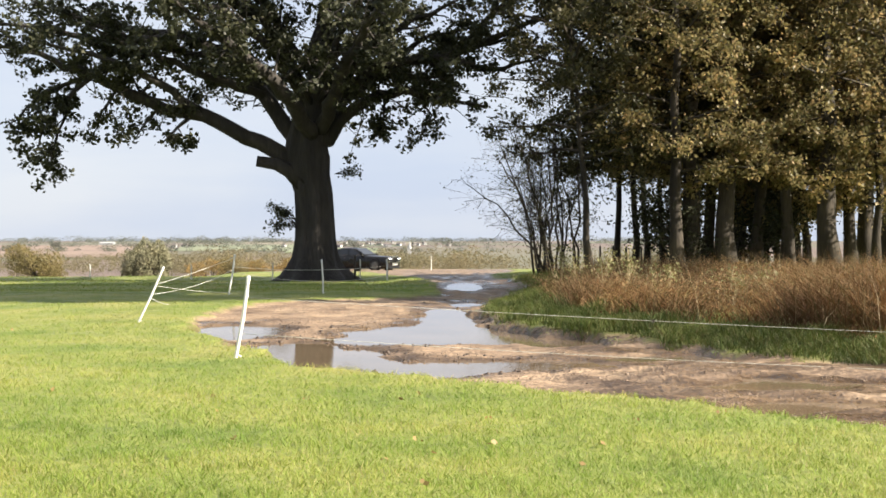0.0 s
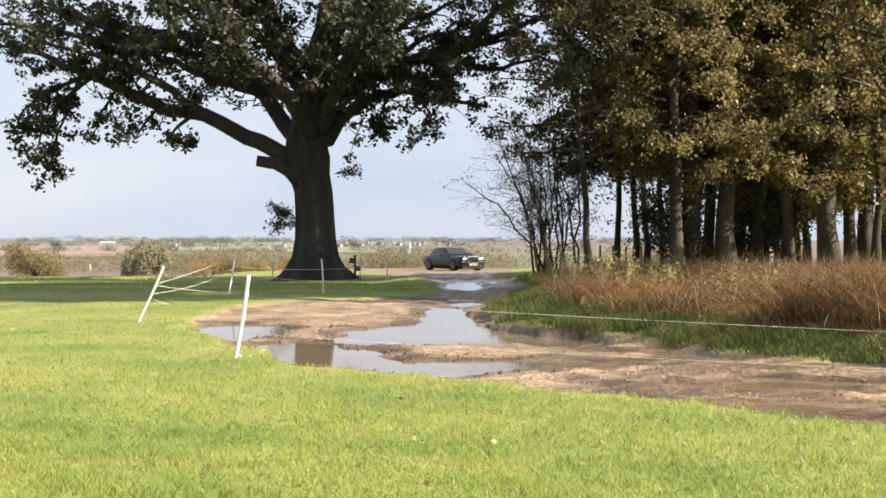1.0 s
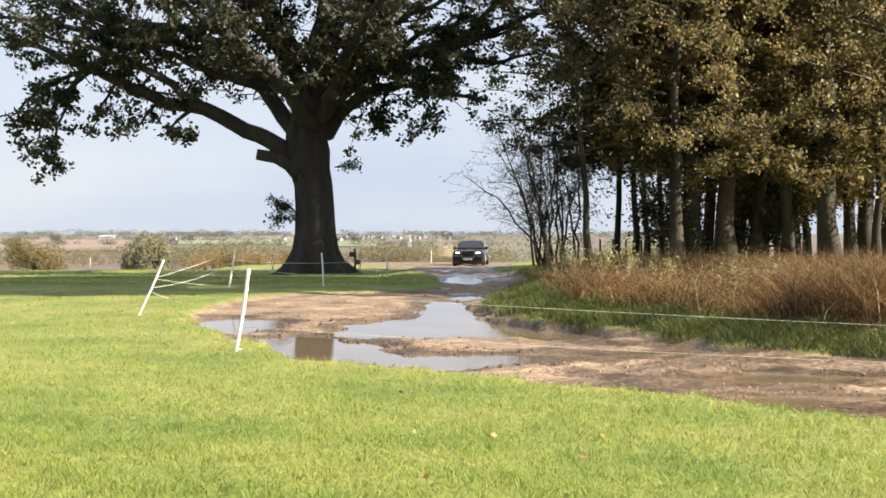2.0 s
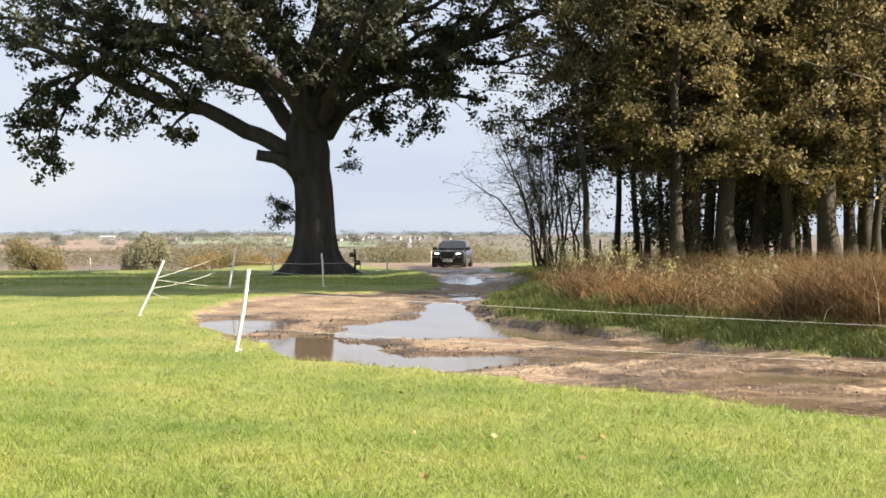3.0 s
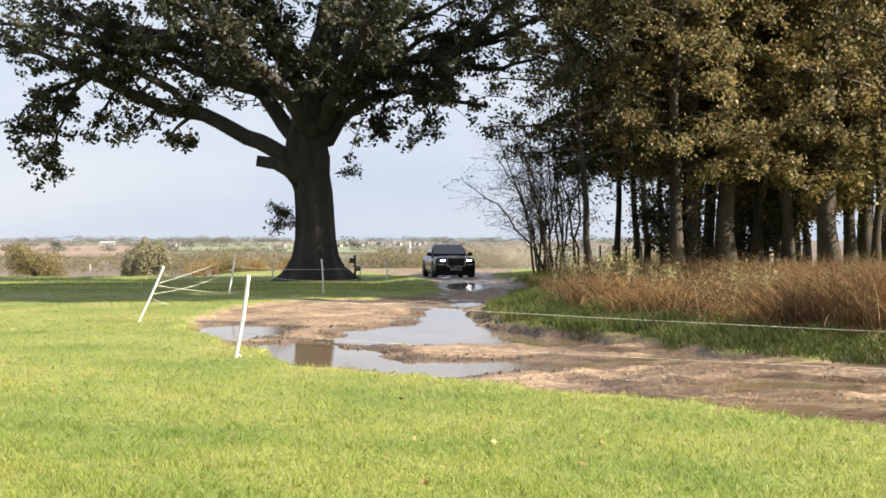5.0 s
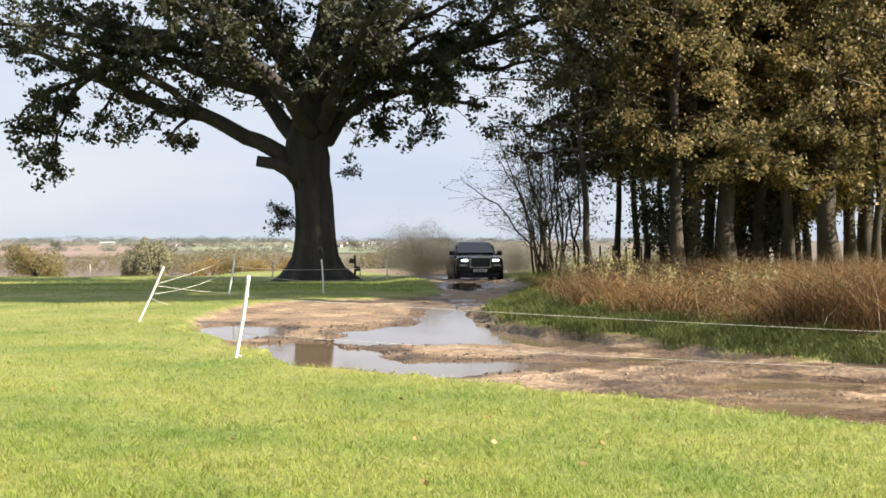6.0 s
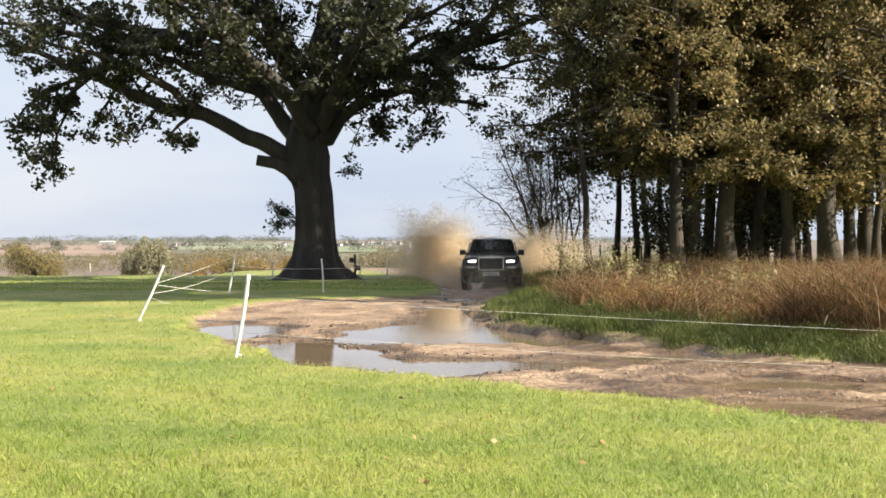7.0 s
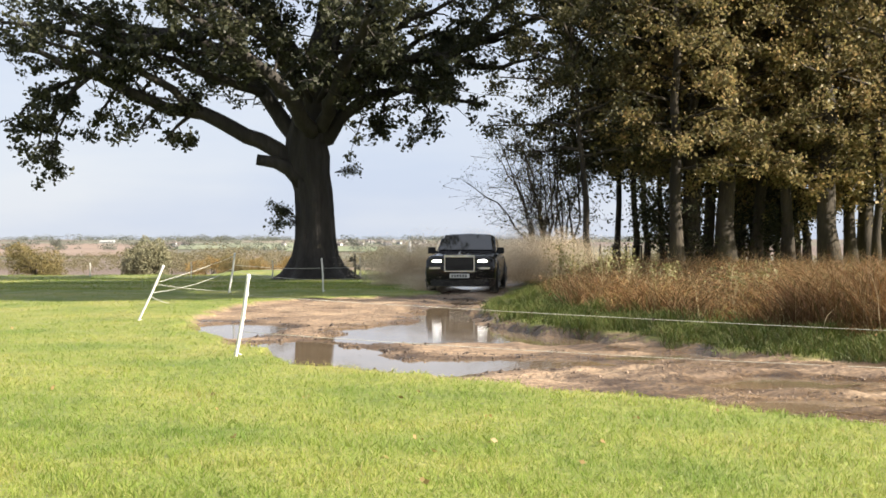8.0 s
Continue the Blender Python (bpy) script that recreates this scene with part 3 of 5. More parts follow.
def make_oak():
    rs = np.random.RandomState(3)
    root = tagged(new("oak_tree"), "huge old oak with a thick flared trunk and dark leaves", "tree")
    root.location = (-5.45, 52.0, -0.3)
    t = Shape()
    # trunk with buttressed foot
    rings = ((-0.15, 2.1), (0.05, 1.75), (0.3, 1.45), (0.65, 1.16), (1.1, 0.97), (1.8, 0.86), (2.8, 0.8), (3.8, 0.79), (4.6, 0.86), (5.3, 0.95), (6.0, 0.83), (6.8, 0.6))
    sides = 40
    for h, r in rings:
        for k in range(sides):
            a = 2 * math.pi * k / sides
            flare = max(0, 1.3 - h) / 1.3
            rr = r * (1 + 0.16 * flare * math.sin(a * 6 + 0.7) + 0.05 * math.sin(a * 9 + h * 0.5) - 0.13 * math.exp(-((a - 4.35) / 0.16) ** 2) * (h > 0.2))
            t.v.append(Vector((rr * math.cos(a) + 0.08 * math.sin(h * 0.8) - 0.05 * h * (h > 4) - 0.09 * (0.5 < h < 4), rr * math.sin(a), h)))
    for i in range(len(rings) - 1):
        for k in range(sides):
            a, b = i * sides + k, i * sides + (k + 1) % sides
            t.f.append((a, b, b + sides, a + sides))
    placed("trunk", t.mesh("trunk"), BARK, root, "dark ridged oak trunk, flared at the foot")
    limbs = (
        ((-0.7, 0, 4.9), (-1.5, -0.2, 5.5), (-2.85, -0.5, 6.2), (-4.5, -0.9, 7.0), (-6.7, -1.0, 7.5), (-9.1, -1.4, 8.6), (-11.3, -1.6, 9.5), (-13.5, -1.6, 9.9), 0.38),
        ((-0.5, 0.1, 5.6), (-1.0, 0.2, 6.3), (-2.25, 0.5, 8.0), (-3.8, 0.8, 9.9), (-6.0, 0.9, 10.7), (-9.1, 1.2, 11.2), (-12, 1.3, 12), 0.37),
        ((0.05, 0, 5.8), (0.1, 0, 7.5), (0.05, 0.1, 9.3), (0.4, 0.3, 11.5), (0.9, 0.5, 14.8), 0.66),
        ((0.3, 0, 6.4), (0.65, -0.2, 7.4), (2.0, -0.5, 10), (3.4, -1, 12.9), 0.36),
        ((0.5, 0, 6.0), (1.1, -0.2, 6.9), (2.2, -0.4, 7.7), (3.9, -0.8, 8.05), (5.8, -1, 7.6), (7.2, -1, 7.4), 0.3),
        ((0.4, 0, 6.9), (1.2, 0.3, 7.9), (3.2, 0.8, 9.5), (5.6, 1.2, 9.8), (8.6, 1.5, 10.8), 0.3),
        ((-0.3, 0, 6.5), (-0.7, 0.4, 8.3), (-1.9, 1, 11.5), (-3.8, 1.6, 14.4), 0.34),
        ((-0.1, -0.4, 6.2), (-0.8, -2.4, 7.6), (-2.5, -5, 9.2), (-4.5, -8.5, 10.6), 0.36),
        ((0.2, -0.4, 6.4), (1.3, -2.6, 8.4), (2.5, -5.5, 10), (4, -8, 11), 0.32),
        ((0.1, 0.4, 6.3), (0.8, 3, 8), (2.5, 6.5, 9.8), (4, 9.5, 11), 0.34),
        ((-0.2, 0.4, 6.3), (-1.6, 3, 8.2), (-4, 6.5, 9.6), (-6, 9.5, 10.6), 0.34),
        ((-4.5, -0.9, 7.0), (-6.2, -1.9, 8.3), (-8.6, -3, 9.3), (-10.5, -4, 9.6), 0.2),
        ((-2.25, 0.5, 8.0), (-4.2, -0.8, 8.6), (-6.5, -2, 9.4), (-8.8, -2.8, 10.4), 0.2),
        ((-1.9, 1, 11.5), (-4.5, 0, 12.6), (-7.5, -1, 13.2), 0.2),
        ((2.0, -0.5, 10), (4, -1.5, 10.8), (6.3, -2, 11.8), 0.18),
        ((-0.1, 0.2, 9.1), (-2.5, -1.5, 11.4), (-5.5, -2.5, 12.4), (-8.5, -3, 13.0), 0.22),
        ((0.5, 0.5, 11.5), (2.2, -1.5, 12.6), (5.5, -2, 13.5), 0.2),
        ((1.2, 0.3, 7.9), (2.6, -1.6, 9.0), (4.6, -2.2, 9.3), (6.8, -2.4, 9.0), 0.2),
        ((-3.8, 0.8, 9.9), (-5.0, -1.0, 9.6), (-7.2, -2.2, 10.0), (-9.8, -3, 10.9), 0.18),
        ((-6.0, 0.9, 10.7), (-9.0, -0.4, 10.2), (-11.6, -0.8, 10.8), (-14.0, -1, 11.0), 0.18),
        ((-0.4, 0.2, 7.6), (-1.6, -2.0, 9.6), (-3.4, -3.5, 11.0), (-6.0, -4.5, 11.6), 0.22),
        ((0.3, 0.2, 8.0), (1.2, -2.0, 10.2), (2.2, -3.6, 11.6), 0.2),
        ((0.0, -0.3, 7.4), (-0.7, -1.6, 9.0), (-1.6, -2.4, 10.6), (-2.2, -3.0, 12), 0.14),
        ((0.2, -0.4, 7.6), (0.9, -1.6, 8.8), (2.2, -2.4, 9.6), (3.6, -3.0, 10.2), 0.14),
        ((0.0, 0.2, 8.4), (0.4, 1.6, 9.8), (0.2, 2.6, 11.2), 0.14),
        ((1.0, -0.2, 8.3), (2.4, 0.8, 9.0), (4.2, 1.6, 8.9), (6.2, 2.0, 8.6), 0.14),
        ((2.0, -0.5, 10), (2.8, 0.6, 11.4), (4.6, 1.4, 12.0), 0.14),
        ((3.2, 0.8, 9.5), (5.0, 0.2, 10.6), (7.4, 0.0, 11.0), 0.14),
        ((5.6, 1.2, 9.8), (7.6, 1.0, 9.2), (9.6, 0.8, 9.6), 0.16),
        ((7.0, 1.3, 10.3), (9.4, 1.0, 11.4), (11.2, 0.8, 11.8), 0.16),
        ((6.0, 1.2, 9.9), (7.6, 0.2, 11.6), (9.4, -0.4, 12.6), 0.16),
        # four limbs above the view, added along with the shading crown
        ((0.9, 0.5, 14.0), (1.6, 0.2, 16.0), (2.4, 0, 18.2), 0.26),
        ((3.4, -1, 12.4), (5.5, -1.8, 14.2), (8.0, -2.6, 15.4), 0.2),
        ((0.6, 0.4, 13.0), (3.4, 1.8, 15.0), (6.4, 3.0, 16.4), 0.2),
        ((0.6, 0.4, 13.0), (-2.0, -1.0, 15.4), (-5.0, -1.6, 16.6), 0.2),
        ((-9.1, -1.4, 8.6), (-10.3, -1.5, 7.6), (-11.2, -1.6, 6.2), (-11.5, -1.6, 5.2), 0.1),
        ((-9.3, -1.4, 8.5), (-11, -1.2, 8.0), (-12.7, -1.2, 6.6), 0.1),
        ((-9.6, -1.4, 8.6), (-10.2, -1.5, 7.0), (-10.7, -1.5, 5.6), (-10.8, -1.5, 4.7), 0.09),
        ((-8.2, -1.2, 8.1), (-8.8, -1.3, 7.0), (-9.2, -1.3, 6.1), 0.08),
        ((-6.4, -1.0, 7.4), (-7.0, -1.2, 6.7), (-7.4, -1.2, 6.0), 0.08),
        ((-4.9, -0.9, 7.1), (-5.6, -1.2, 6.5), (-6.2, -1.2, 5.9), 0.11),
        ((3.2, -0.6, 8.0), (2.9, -0.8, 7.0), (2.5, -0.8, 6.0), 0.07),
        ((4.3, -0.8, 8.0), (4.9, -0.9, 7.0), (4.6, -0.9, 6.2), 0.07),
    )
    tips = []
    for i, row in enumerate(limbs):
        s = Shape()
        thin = row[-1] < 0.15
        bough(s, rs, row[:-1], row[-1], 0.05 if not thin else 0.02, tips, 0.9 if thin else 1.9, 0.4 if thin else 0.5, droop=0.35 if thin else 0.12,
              sides=6 if thin else 10, start=0.35 if not thin else 0.3)
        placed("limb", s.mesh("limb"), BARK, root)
    # sawn-off stub and two small sprouts on the trunk
    s = Shape()
    s.tube([(-0.5, -0.3, 4.2), (-1.05, -0.45, 4.75), (-1.6, -0.6, 5.0), (-2.4, -0.7, 5.12)], [0.4, 0.33, 0.26, 0.23], 10)
    placed("stub", s.mesh("stub"), BARK, root, "sawn-off dark limb stub")
    sprouts = []
    s = Shape()
    for j in range(16):
        a = Vector((-0.8, -0.4, 2.3 + 0.03 * j))
        e = a + Vector((-0.35 - 0.85 * rs.rand(), rs.normal(0, 0.2), -0.45 + 1.4 * rs.rand()))
        s.tube([a, a.lerp(e, 0.5) + Vector((0, 0, 0.08)), e], [0.02, 0.012, 0.006], 4)
        sprouts += [e, a.lerp(e, 0.8), a.lerp(e, 0.62)]
    placed("sprout", s.mesh("sprout"), BARK, root)
    s = Shape()
    for j in range(7):
        a = Vector((0.85, -0.3, 4.6))
        e = a + Vector((0.3 + 0.8 * rs.rand(), rs.normal(0, 0.15), rs.normal(0.1, 0.13)))
        s.tube([a, a.lerp(e, 0.5), e], [0.02, 0.012, 0.006], 4)
        sprouts += [e, a.lerp(e, 0.7)]
    placed("sprout", s.mesh("sprout"), BARK, root)
    kept = [tuple(p) for p in tips if rs.rand() < (0.5 if p[0] < -6 else 0.6 if p[0] < 2 else 0.5)]
    # unseen leaf clumps above the view, added to shade the limbs below
    for c, r, n in (((3.0, -1.0, 15.2), (8.5, 7.5, 3.0), 1000), ((-5.0, 0.0, 14.6), (7.5, 7.0, 2.2), 260)):
        q = rs.normal(0, 1, (n, 3))
        q = q / np.linalg.norm(q, axis=1)[:, None] * rs.rand(n, 1) ** 0.33 * np.array(r) + np.array(c)
        kept += [tuple(p) for p in q if p[2] > 12.7]
    v, f = leaf_cloud(kept, 26, 0.33, 0.2, rs, 0.8)
    v2, f2 = leaf_cloud([tuple(p) for p in sprouts], 17, 0.26, 0.11, rs)
    me = array_mesh("crown", np.concatenate([v, v2]), np.concatenate([f, f2 + len(v)]))
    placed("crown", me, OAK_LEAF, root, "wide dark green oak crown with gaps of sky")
    return root


make_oak()
make_bracken()


def make_fallen_leaves():
    xy = ellipse_free(26, 6.5, 30, 1.2, 0.385, off_track)
    c = np.stack([xy[:, 0], xy[:, 1], land(xy[:, 0], xy[:, 1]) + 0.035], 1)
    v, f = leaf_cloud(c, 2, 0.05, 0.045, RNG, 0.1)
    return tagged(placed("fallen_leaves", array_mesh("fallen_leaves", v, f), FALLEN), "scattered brown fallen leaves lying on the grass", "leaves", kind="stuff")


make_fallen_leaves()


def make_wood_tree(seed, height, radius, low, label, place, leaf):
    rs = np.random.RandomState(seed)
    root = tagged(new("woodland_tree"), label, "tree", group="trees of the woodland edge")
    t = Shape()
    lean = rs.normal(0, 0.25, 2)
    line = [Vector((lean[0] * (h / height) * 2 + rs.normal(0, 0.08), lean[1] * (h / height) * 2 + rs.normal(0, 0.05), h)) for h in np.linspace(-0.2, height, 10)]
    t.tube(line, [radius * (1.35 if i == 0 else 1 - 0.85 * i / 9) for i in range(10)], 10)
    tips = []
    n = 30
    for j in range(n):
        f = j / (n - 1)
        h = low + (height - low) * f
        k = h / height * 9
        a = line[min(int(k), 8)].lerp(line[min(int(k) + 1, 9)], k % 1)
        ang = j * 2.4 + rs.normal(0, 0.4)
        ln = (1.7 + 2.0 * math.sin(math.pi * min(1, 0.25 + 0.75 * f))) * (0.7 + 0.5 * rs.rand())
        out = Vector((math.cos(ang), math.sin(ang), 0.1 + 0.5 * f))
        bough(t, rs, [a, a + out * ln * 0.5, a + out * ln + Vector((0, 0, -0.2))], 0.07, 0.02, tips, 1.1, 0.55, sides=5, droop=0.15)
    placed("trunk", t.mesh("trunk"), WOOD_BARK, root)
    kept = [tuple(p) for p in tips if rs.rand() < 0.6]
    v, f = leaf_cloud(kept, 22, 0.4, 0.155, rs)
    placed("crown", array_mesh("crown", v, f), leaf, root)
    root.matrix_basis = place
    return root


def at_land(x, y, turn=0, sink=0.05):
    return pose(x, y, float(land(np.array([x]), np.array([y]))[0]) - sink, 0, 0, turn)


KINDS = []
for seed, height, radius, low, label in ((21, 15, 0.27, 4.0, "tall slim woodland tree with yellowing autumn leaves"),
                                         (22, 13, 0.15, 4.6, "slim woodland tree with dark green leaves"),
                                         (23, 17, 0.41, 3.6, "stout woodland tree with brown and green leaves"),
                                         (24, 14, 0.19, 2.3, "leaning woodland tree hung with olive leaves")):
    KINDS.append((seed, height, radius, low, label))
SPOTS = ((1043, 47, 1), (1090, 51.5, 1), (1126, 50.5, 1), (1148, 53.5, 1), (1176, 55.5, 1), (1196, 47.0, 0), (1218, 48.5, 2), (1248, 51.5, 0), (1283, 48, 2), (1312, 52.5, 3), (1335, 49.5, 0),
         (1352, 54.5, 3), (1392, 48.5, 0), (1427, 52.5, 3), (1468, 47.5, 2), (1508, 50.5, 0), (1552, 48.5, 3), (1605, 50.5, 2), (1680, 52.5, 0),
         # the last four stand past the view's edge, added to shade far grass
         (1232, 55.5, 1), (1300, 56.5, 2), (1375, 56.5, 1), (1455, 56.5, 0), (1530, 56.5, 2), (1410, 58.5, 3), (1575, 60, 2), (1650, 58, 0), (1640, 63, 3), (1720, 57, 2))
made = {}
for i, (u, d, kind) in enumerate(SPOTS):
    x = (u - 784) / 2154 * d
    m = at_land(x, d, i * 67 % 360) @ pose(0, 0, 0, (i * 37 % 9) - 4, (i * 53 % 9) - 4, 0)
    if kind not in made:
        seed, height, radius, low, label = KINDS[kind]
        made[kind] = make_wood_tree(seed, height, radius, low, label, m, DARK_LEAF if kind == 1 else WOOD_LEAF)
    else:
        copy_thing(made[kind], m)


def make_shade_tree(seed, place):
    """A tall clean-stemmed tree, crown high up; unseen, added to shade the meadow."""
    rs = np.random.RandomState(seed)
    root = tagged(new("unseen_shade_tree"), "unseen tall clean-stemmed tree with a high crown, added for shade", "tree", group="tall trees beside the wood")
    t = Shape()
    t.tube([(0, 0, -0.2), (0.1, 0, 6), (0, 0.1, 12), (0, 0, 18)], [0.4, 0.3, 0.22, 0.05], 10)
    tips = []
    for j in range(26):
        a = Vector((0, 0, 11 + 7 * j / 25))
        ang = j * 2.4
        out = Vector((math.cos(ang), math.sin(ang), 0.25)) * (2.0 + 1.8 * math.sin(math.pi * min(1, 0.2 + 0.8 * j / 25)))
        bough(t, rs, [a, a + out * 0.5, a + out], 0.08, 0.02, tips, 1.3, 0.6, sides=5)
    placed("trunk", t.mesh("trunk"), WOOD_BARK, root)
    v, f = leaf_cloud([tuple(p) for p in tips], 16, 0.7, 0.4, rs)
    placed("crown", array_mesh("crown", v, f), WOOD_LEAF, root)
    root.matrix_basis = place
    return root


# all stand out of view, placed where their shade crosses meadow and far track
tall = make_shade_tree(41, at_land(11.2, 25.4))
for x, y, turn in ((13.8, 32.0, 70), (15.5, 36.4, 150), (20.5, 29.0, 290), (24.5, 26.5, 110), (25.0, 33.0, 240), (21.5, 34.4, 20)):
    copy_thing(tall, at_land(x, y, turn))


def make_thorn(seed, place, height, label, per=4, leaf=0.09, material=None, name="hawthorn_shrub", stems=9, every=0.4):
    """A many-stemmed, half-bare shrub."""
    rs = np.random.RandomState(seed)
    root = tagged(new(name), label, "shrub")
    s = Shape()
    tips = []
    for j in range(stems):
        a = Vector((rs.normal(0, 0.35), rs.normal(0, 0.3), -0.1))
        out = Vector((rs.normal(-0.45, 0.45), rs.normal(0, 0.4), 0))
        h = height * (0.55 + 0.45 * rs.rand())
        bough(s, rs, [a, a + out * 0.5 + Vector((0, 0, h * 0.4)), a + out * 1.3 + Vector((0, 0, h * 0.75)), a + out * 2.2 + Vector((0, 0, h))],
              0.05, 0.012, tips, 1.2, every, sides=5, droop=-0.05, start=0.3)
    placed("stem", s.mesh("stem"), WOOD_BARK, root)
    v, f = leaf_cloud([tuple(p) for p in tips], per, 0.35, leaf, rs)
    placed("crown", array_mesh("crown", v, f), material or SHRUB_LEAF, root)
    root.matrix_basis = place
    return root


make_thorn(31, at_land(3.9, 48), 6.8, "half-bare many-stemmed hawthorn shrub at the track's edge", 2, 0.062, stems=13, every=0.26)
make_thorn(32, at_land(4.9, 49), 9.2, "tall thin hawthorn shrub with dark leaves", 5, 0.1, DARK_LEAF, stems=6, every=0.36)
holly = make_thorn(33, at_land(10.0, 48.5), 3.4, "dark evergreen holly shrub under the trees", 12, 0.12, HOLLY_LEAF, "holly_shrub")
for u, d, turn in ((1318, 50, 200),):
    copy_thing(holly, at_land((u - 784) / 2154 * d, d, turn))


# ---- electric fence ----
def make_post(foot, top, thick, label):
    """A white plastic post with a tread-in foot and rope hooks."""
    root = tagged(new("fence_post"), label, "fence post", group="electric fence posts")
    z = float(land(np.array([foot[0]]), np.array([foot[1]]))[0])
    root.location = (foot[0], foot[1], z)
    tip = Vector(top)
    s = Shape()
    s.tube([tip * -0.12, tip * 0.0, tip * 0.5 + Vector((0.012, 0, 0)), tip * 0.93, tip * 0.97, tip], [thick * 0.4, thick, thick, thick * 0.95, thick * 1.2, thick * 0.8], 8)
    placed("shaft", s.mesh("shaft"), PLASTIC, root)
    for f in (0.45, 0.74):
        h = Shape()
        a = tip * f
        h.tube([a + Vector((thick * 0.6, 0, 0)), a + Vector((thick * 1.4, -0.004, -0.006)), a + Vector((thick * 1.6, -0.004, 0.02)), a + Vector((thick * 1.3, -0.004, 0.035))],
               [thick * 0.3, thick * 0.28, thick * 0.25, thick * 0.2], 5)
        placed("rope_hook", h.mesh("rope_hook"), PLASTIC, root)
    g = Shape()
    g.tube([Vector((0, 0, 0.05)), Vector((thick * 2.0, 0, 0.03)), Vector((thick * 3, 0, 0.02))], [thick * 0.5, thick * 0.5, thick * 0.4], 6)
    placed("tread_foot", g.mesh("tread_foot"), PLASTIC, root)
    return Vector(root.location), tip


P1 = make_post((-5.36, 21.4), (0.45, 0.0, 0.98), 0.021, "white plastic fence post leaning over strongly in grass")
P2 = make_post((-5.74, 32.6), (0.17, 0.0, 1.08), 0.025, "white plastic fence post leaning slightly in the meadow")
P3 = make_post((-2.59, 15.2), (0.165, 0.0, 1.03), 0.024, "white plastic fence post leaning beside the puddle")
P4 = make_post((-3.25, 33.0), (-0.04, 0.0, 0.92), 0.022, "thin white plastic fence post before the oak")
P5 = make_post((-2.35, 51.0), (0.0, 0.0, 0.93), 0.03, "upright white plastic fence post beside the oak")
for u, d, h in ((159, 64, 0.42), (338, 60, 0.5), (482, 58, 0.6), (637, 60, 0.7), (763, 88, 0.7)):
    make_post(((u - 784) / 2154 * d, d), (0.01, 0, h + 0.25), 0.03, "small white fence post at the meadow's far edge")


def on_post(p, f):
    return p[0] + p[1] * f


def make_rope(points, thick, sag, label):
    s = Shape()
    line = []
    for a, b in zip(points, points[1:]):
        a, b = Vector(a), Vector(b)
        line += [a.lerp(b, i / 12) - Vector((0, 0, sag * 4 * (i / 12) * (1 - i / 12))) for i in range(12)]
    line.append(Vector(points[-1]))
    s.tube(line, [thick] * len(line), 6)
    return tagged(placed("fence_rope", s.mesh("fence_rope"), ROPE), label, "rope", group="electric fence ropes")


P6 = make_post((7.2, 15.0), (0.0, 0.0, 1.0), 0.024, "white plastic fence post beside the verge")
make_rope([on_post(P3, 0.74), (7.2, 15.0, 0.29)], 0.0024, 0.03, "white electric fence rope slung across the track")
make_rope([on_post(P3, 0.3), (5.6, 14.0, -0.01)], 0.0032, 0.035, "slack white fence rope hanging low over mud")
make_rope([on_post(P1, 0.68), on_post(P2, 0.93)], 0.0052, 0.03, "white fence rope between two leaning posts")
make_rope([on_post(P1, 0.5), on_post(P2, 0.62)], 0.0052, 0.1, "sagging white fence rope between two posts")
make_rope([on_post(P1, 0.66), on_post(P2, 0.05)], 0.0052, 0.03, "loose white fence rope slanting down to grass")
make_rope([on_post(P1, 0.45), on_post(P1, 0.45) + Vector((0.32, 0.05, -0.13))], 0.0052, 0.02, "broken white fence rope end hanging from a post")
make_rope([on_post(P2, 0.7), on_post(P4, 0.7), on_post(P5, 0.7)], 0.0052, 0.04, "thin white fence rope passing before the oak")
make_rope([on_post(P2, 0.55), on_post(P4, 0.35), on_post(P5, 0.25)], 0.0052, 0.05, "low thin fence rope passing before the oak")


def make_rope_clip():
    """A small dark joining clip on the slung rope."""
    root = tagged(new("rope_clip"), "small dark joining clip on the fence rope", "clip")
    a = on_post(P3, 0.74)
    root.location = a.lerp(Vector((7.2, 15.0, 0.29)), 0.525) - Vector((0, 0, 0.03))
    s = Shape()
    s.box((-0.018, -0.01, -0.02), (0.018, 0.01, 0.02), 0.8)
    placed("body", s.mesh("body", False), DARK_WOOD, root)


make_rope_clip()


def make_energiser():
    """A dark stake with two small boxes beside the oak."""
    root = tagged(new("energiser_stake"), "dark wooden stake carrying two small black boxes", "stake")
    root.location = (-3.62, 50.0, float(land(np.array([-3.62]), np.array([50.0]))[0]))
    s = Shape()
    s.tube([(0, 0, -0.1), (0.01, 0, 0.5), (0.0, 0, 1.02), (0.0, 0, 1.06)], [0.05, 0.045, 0.045, 0.02], 8)
    placed("stake", s.mesh("stake"), DARK_WOOD, root)
    for x, z in ((-0.13, 0.82), (0.13, 0.5)):
        b = Shape()
        b.box((x - 0.1, -0.07, z - 0.09), (x + 0.1, 0.07, z + 0.1), 0.85)
        placed("box", b.mesh("box", False), DARK_WOOD, root)


make_energiser()


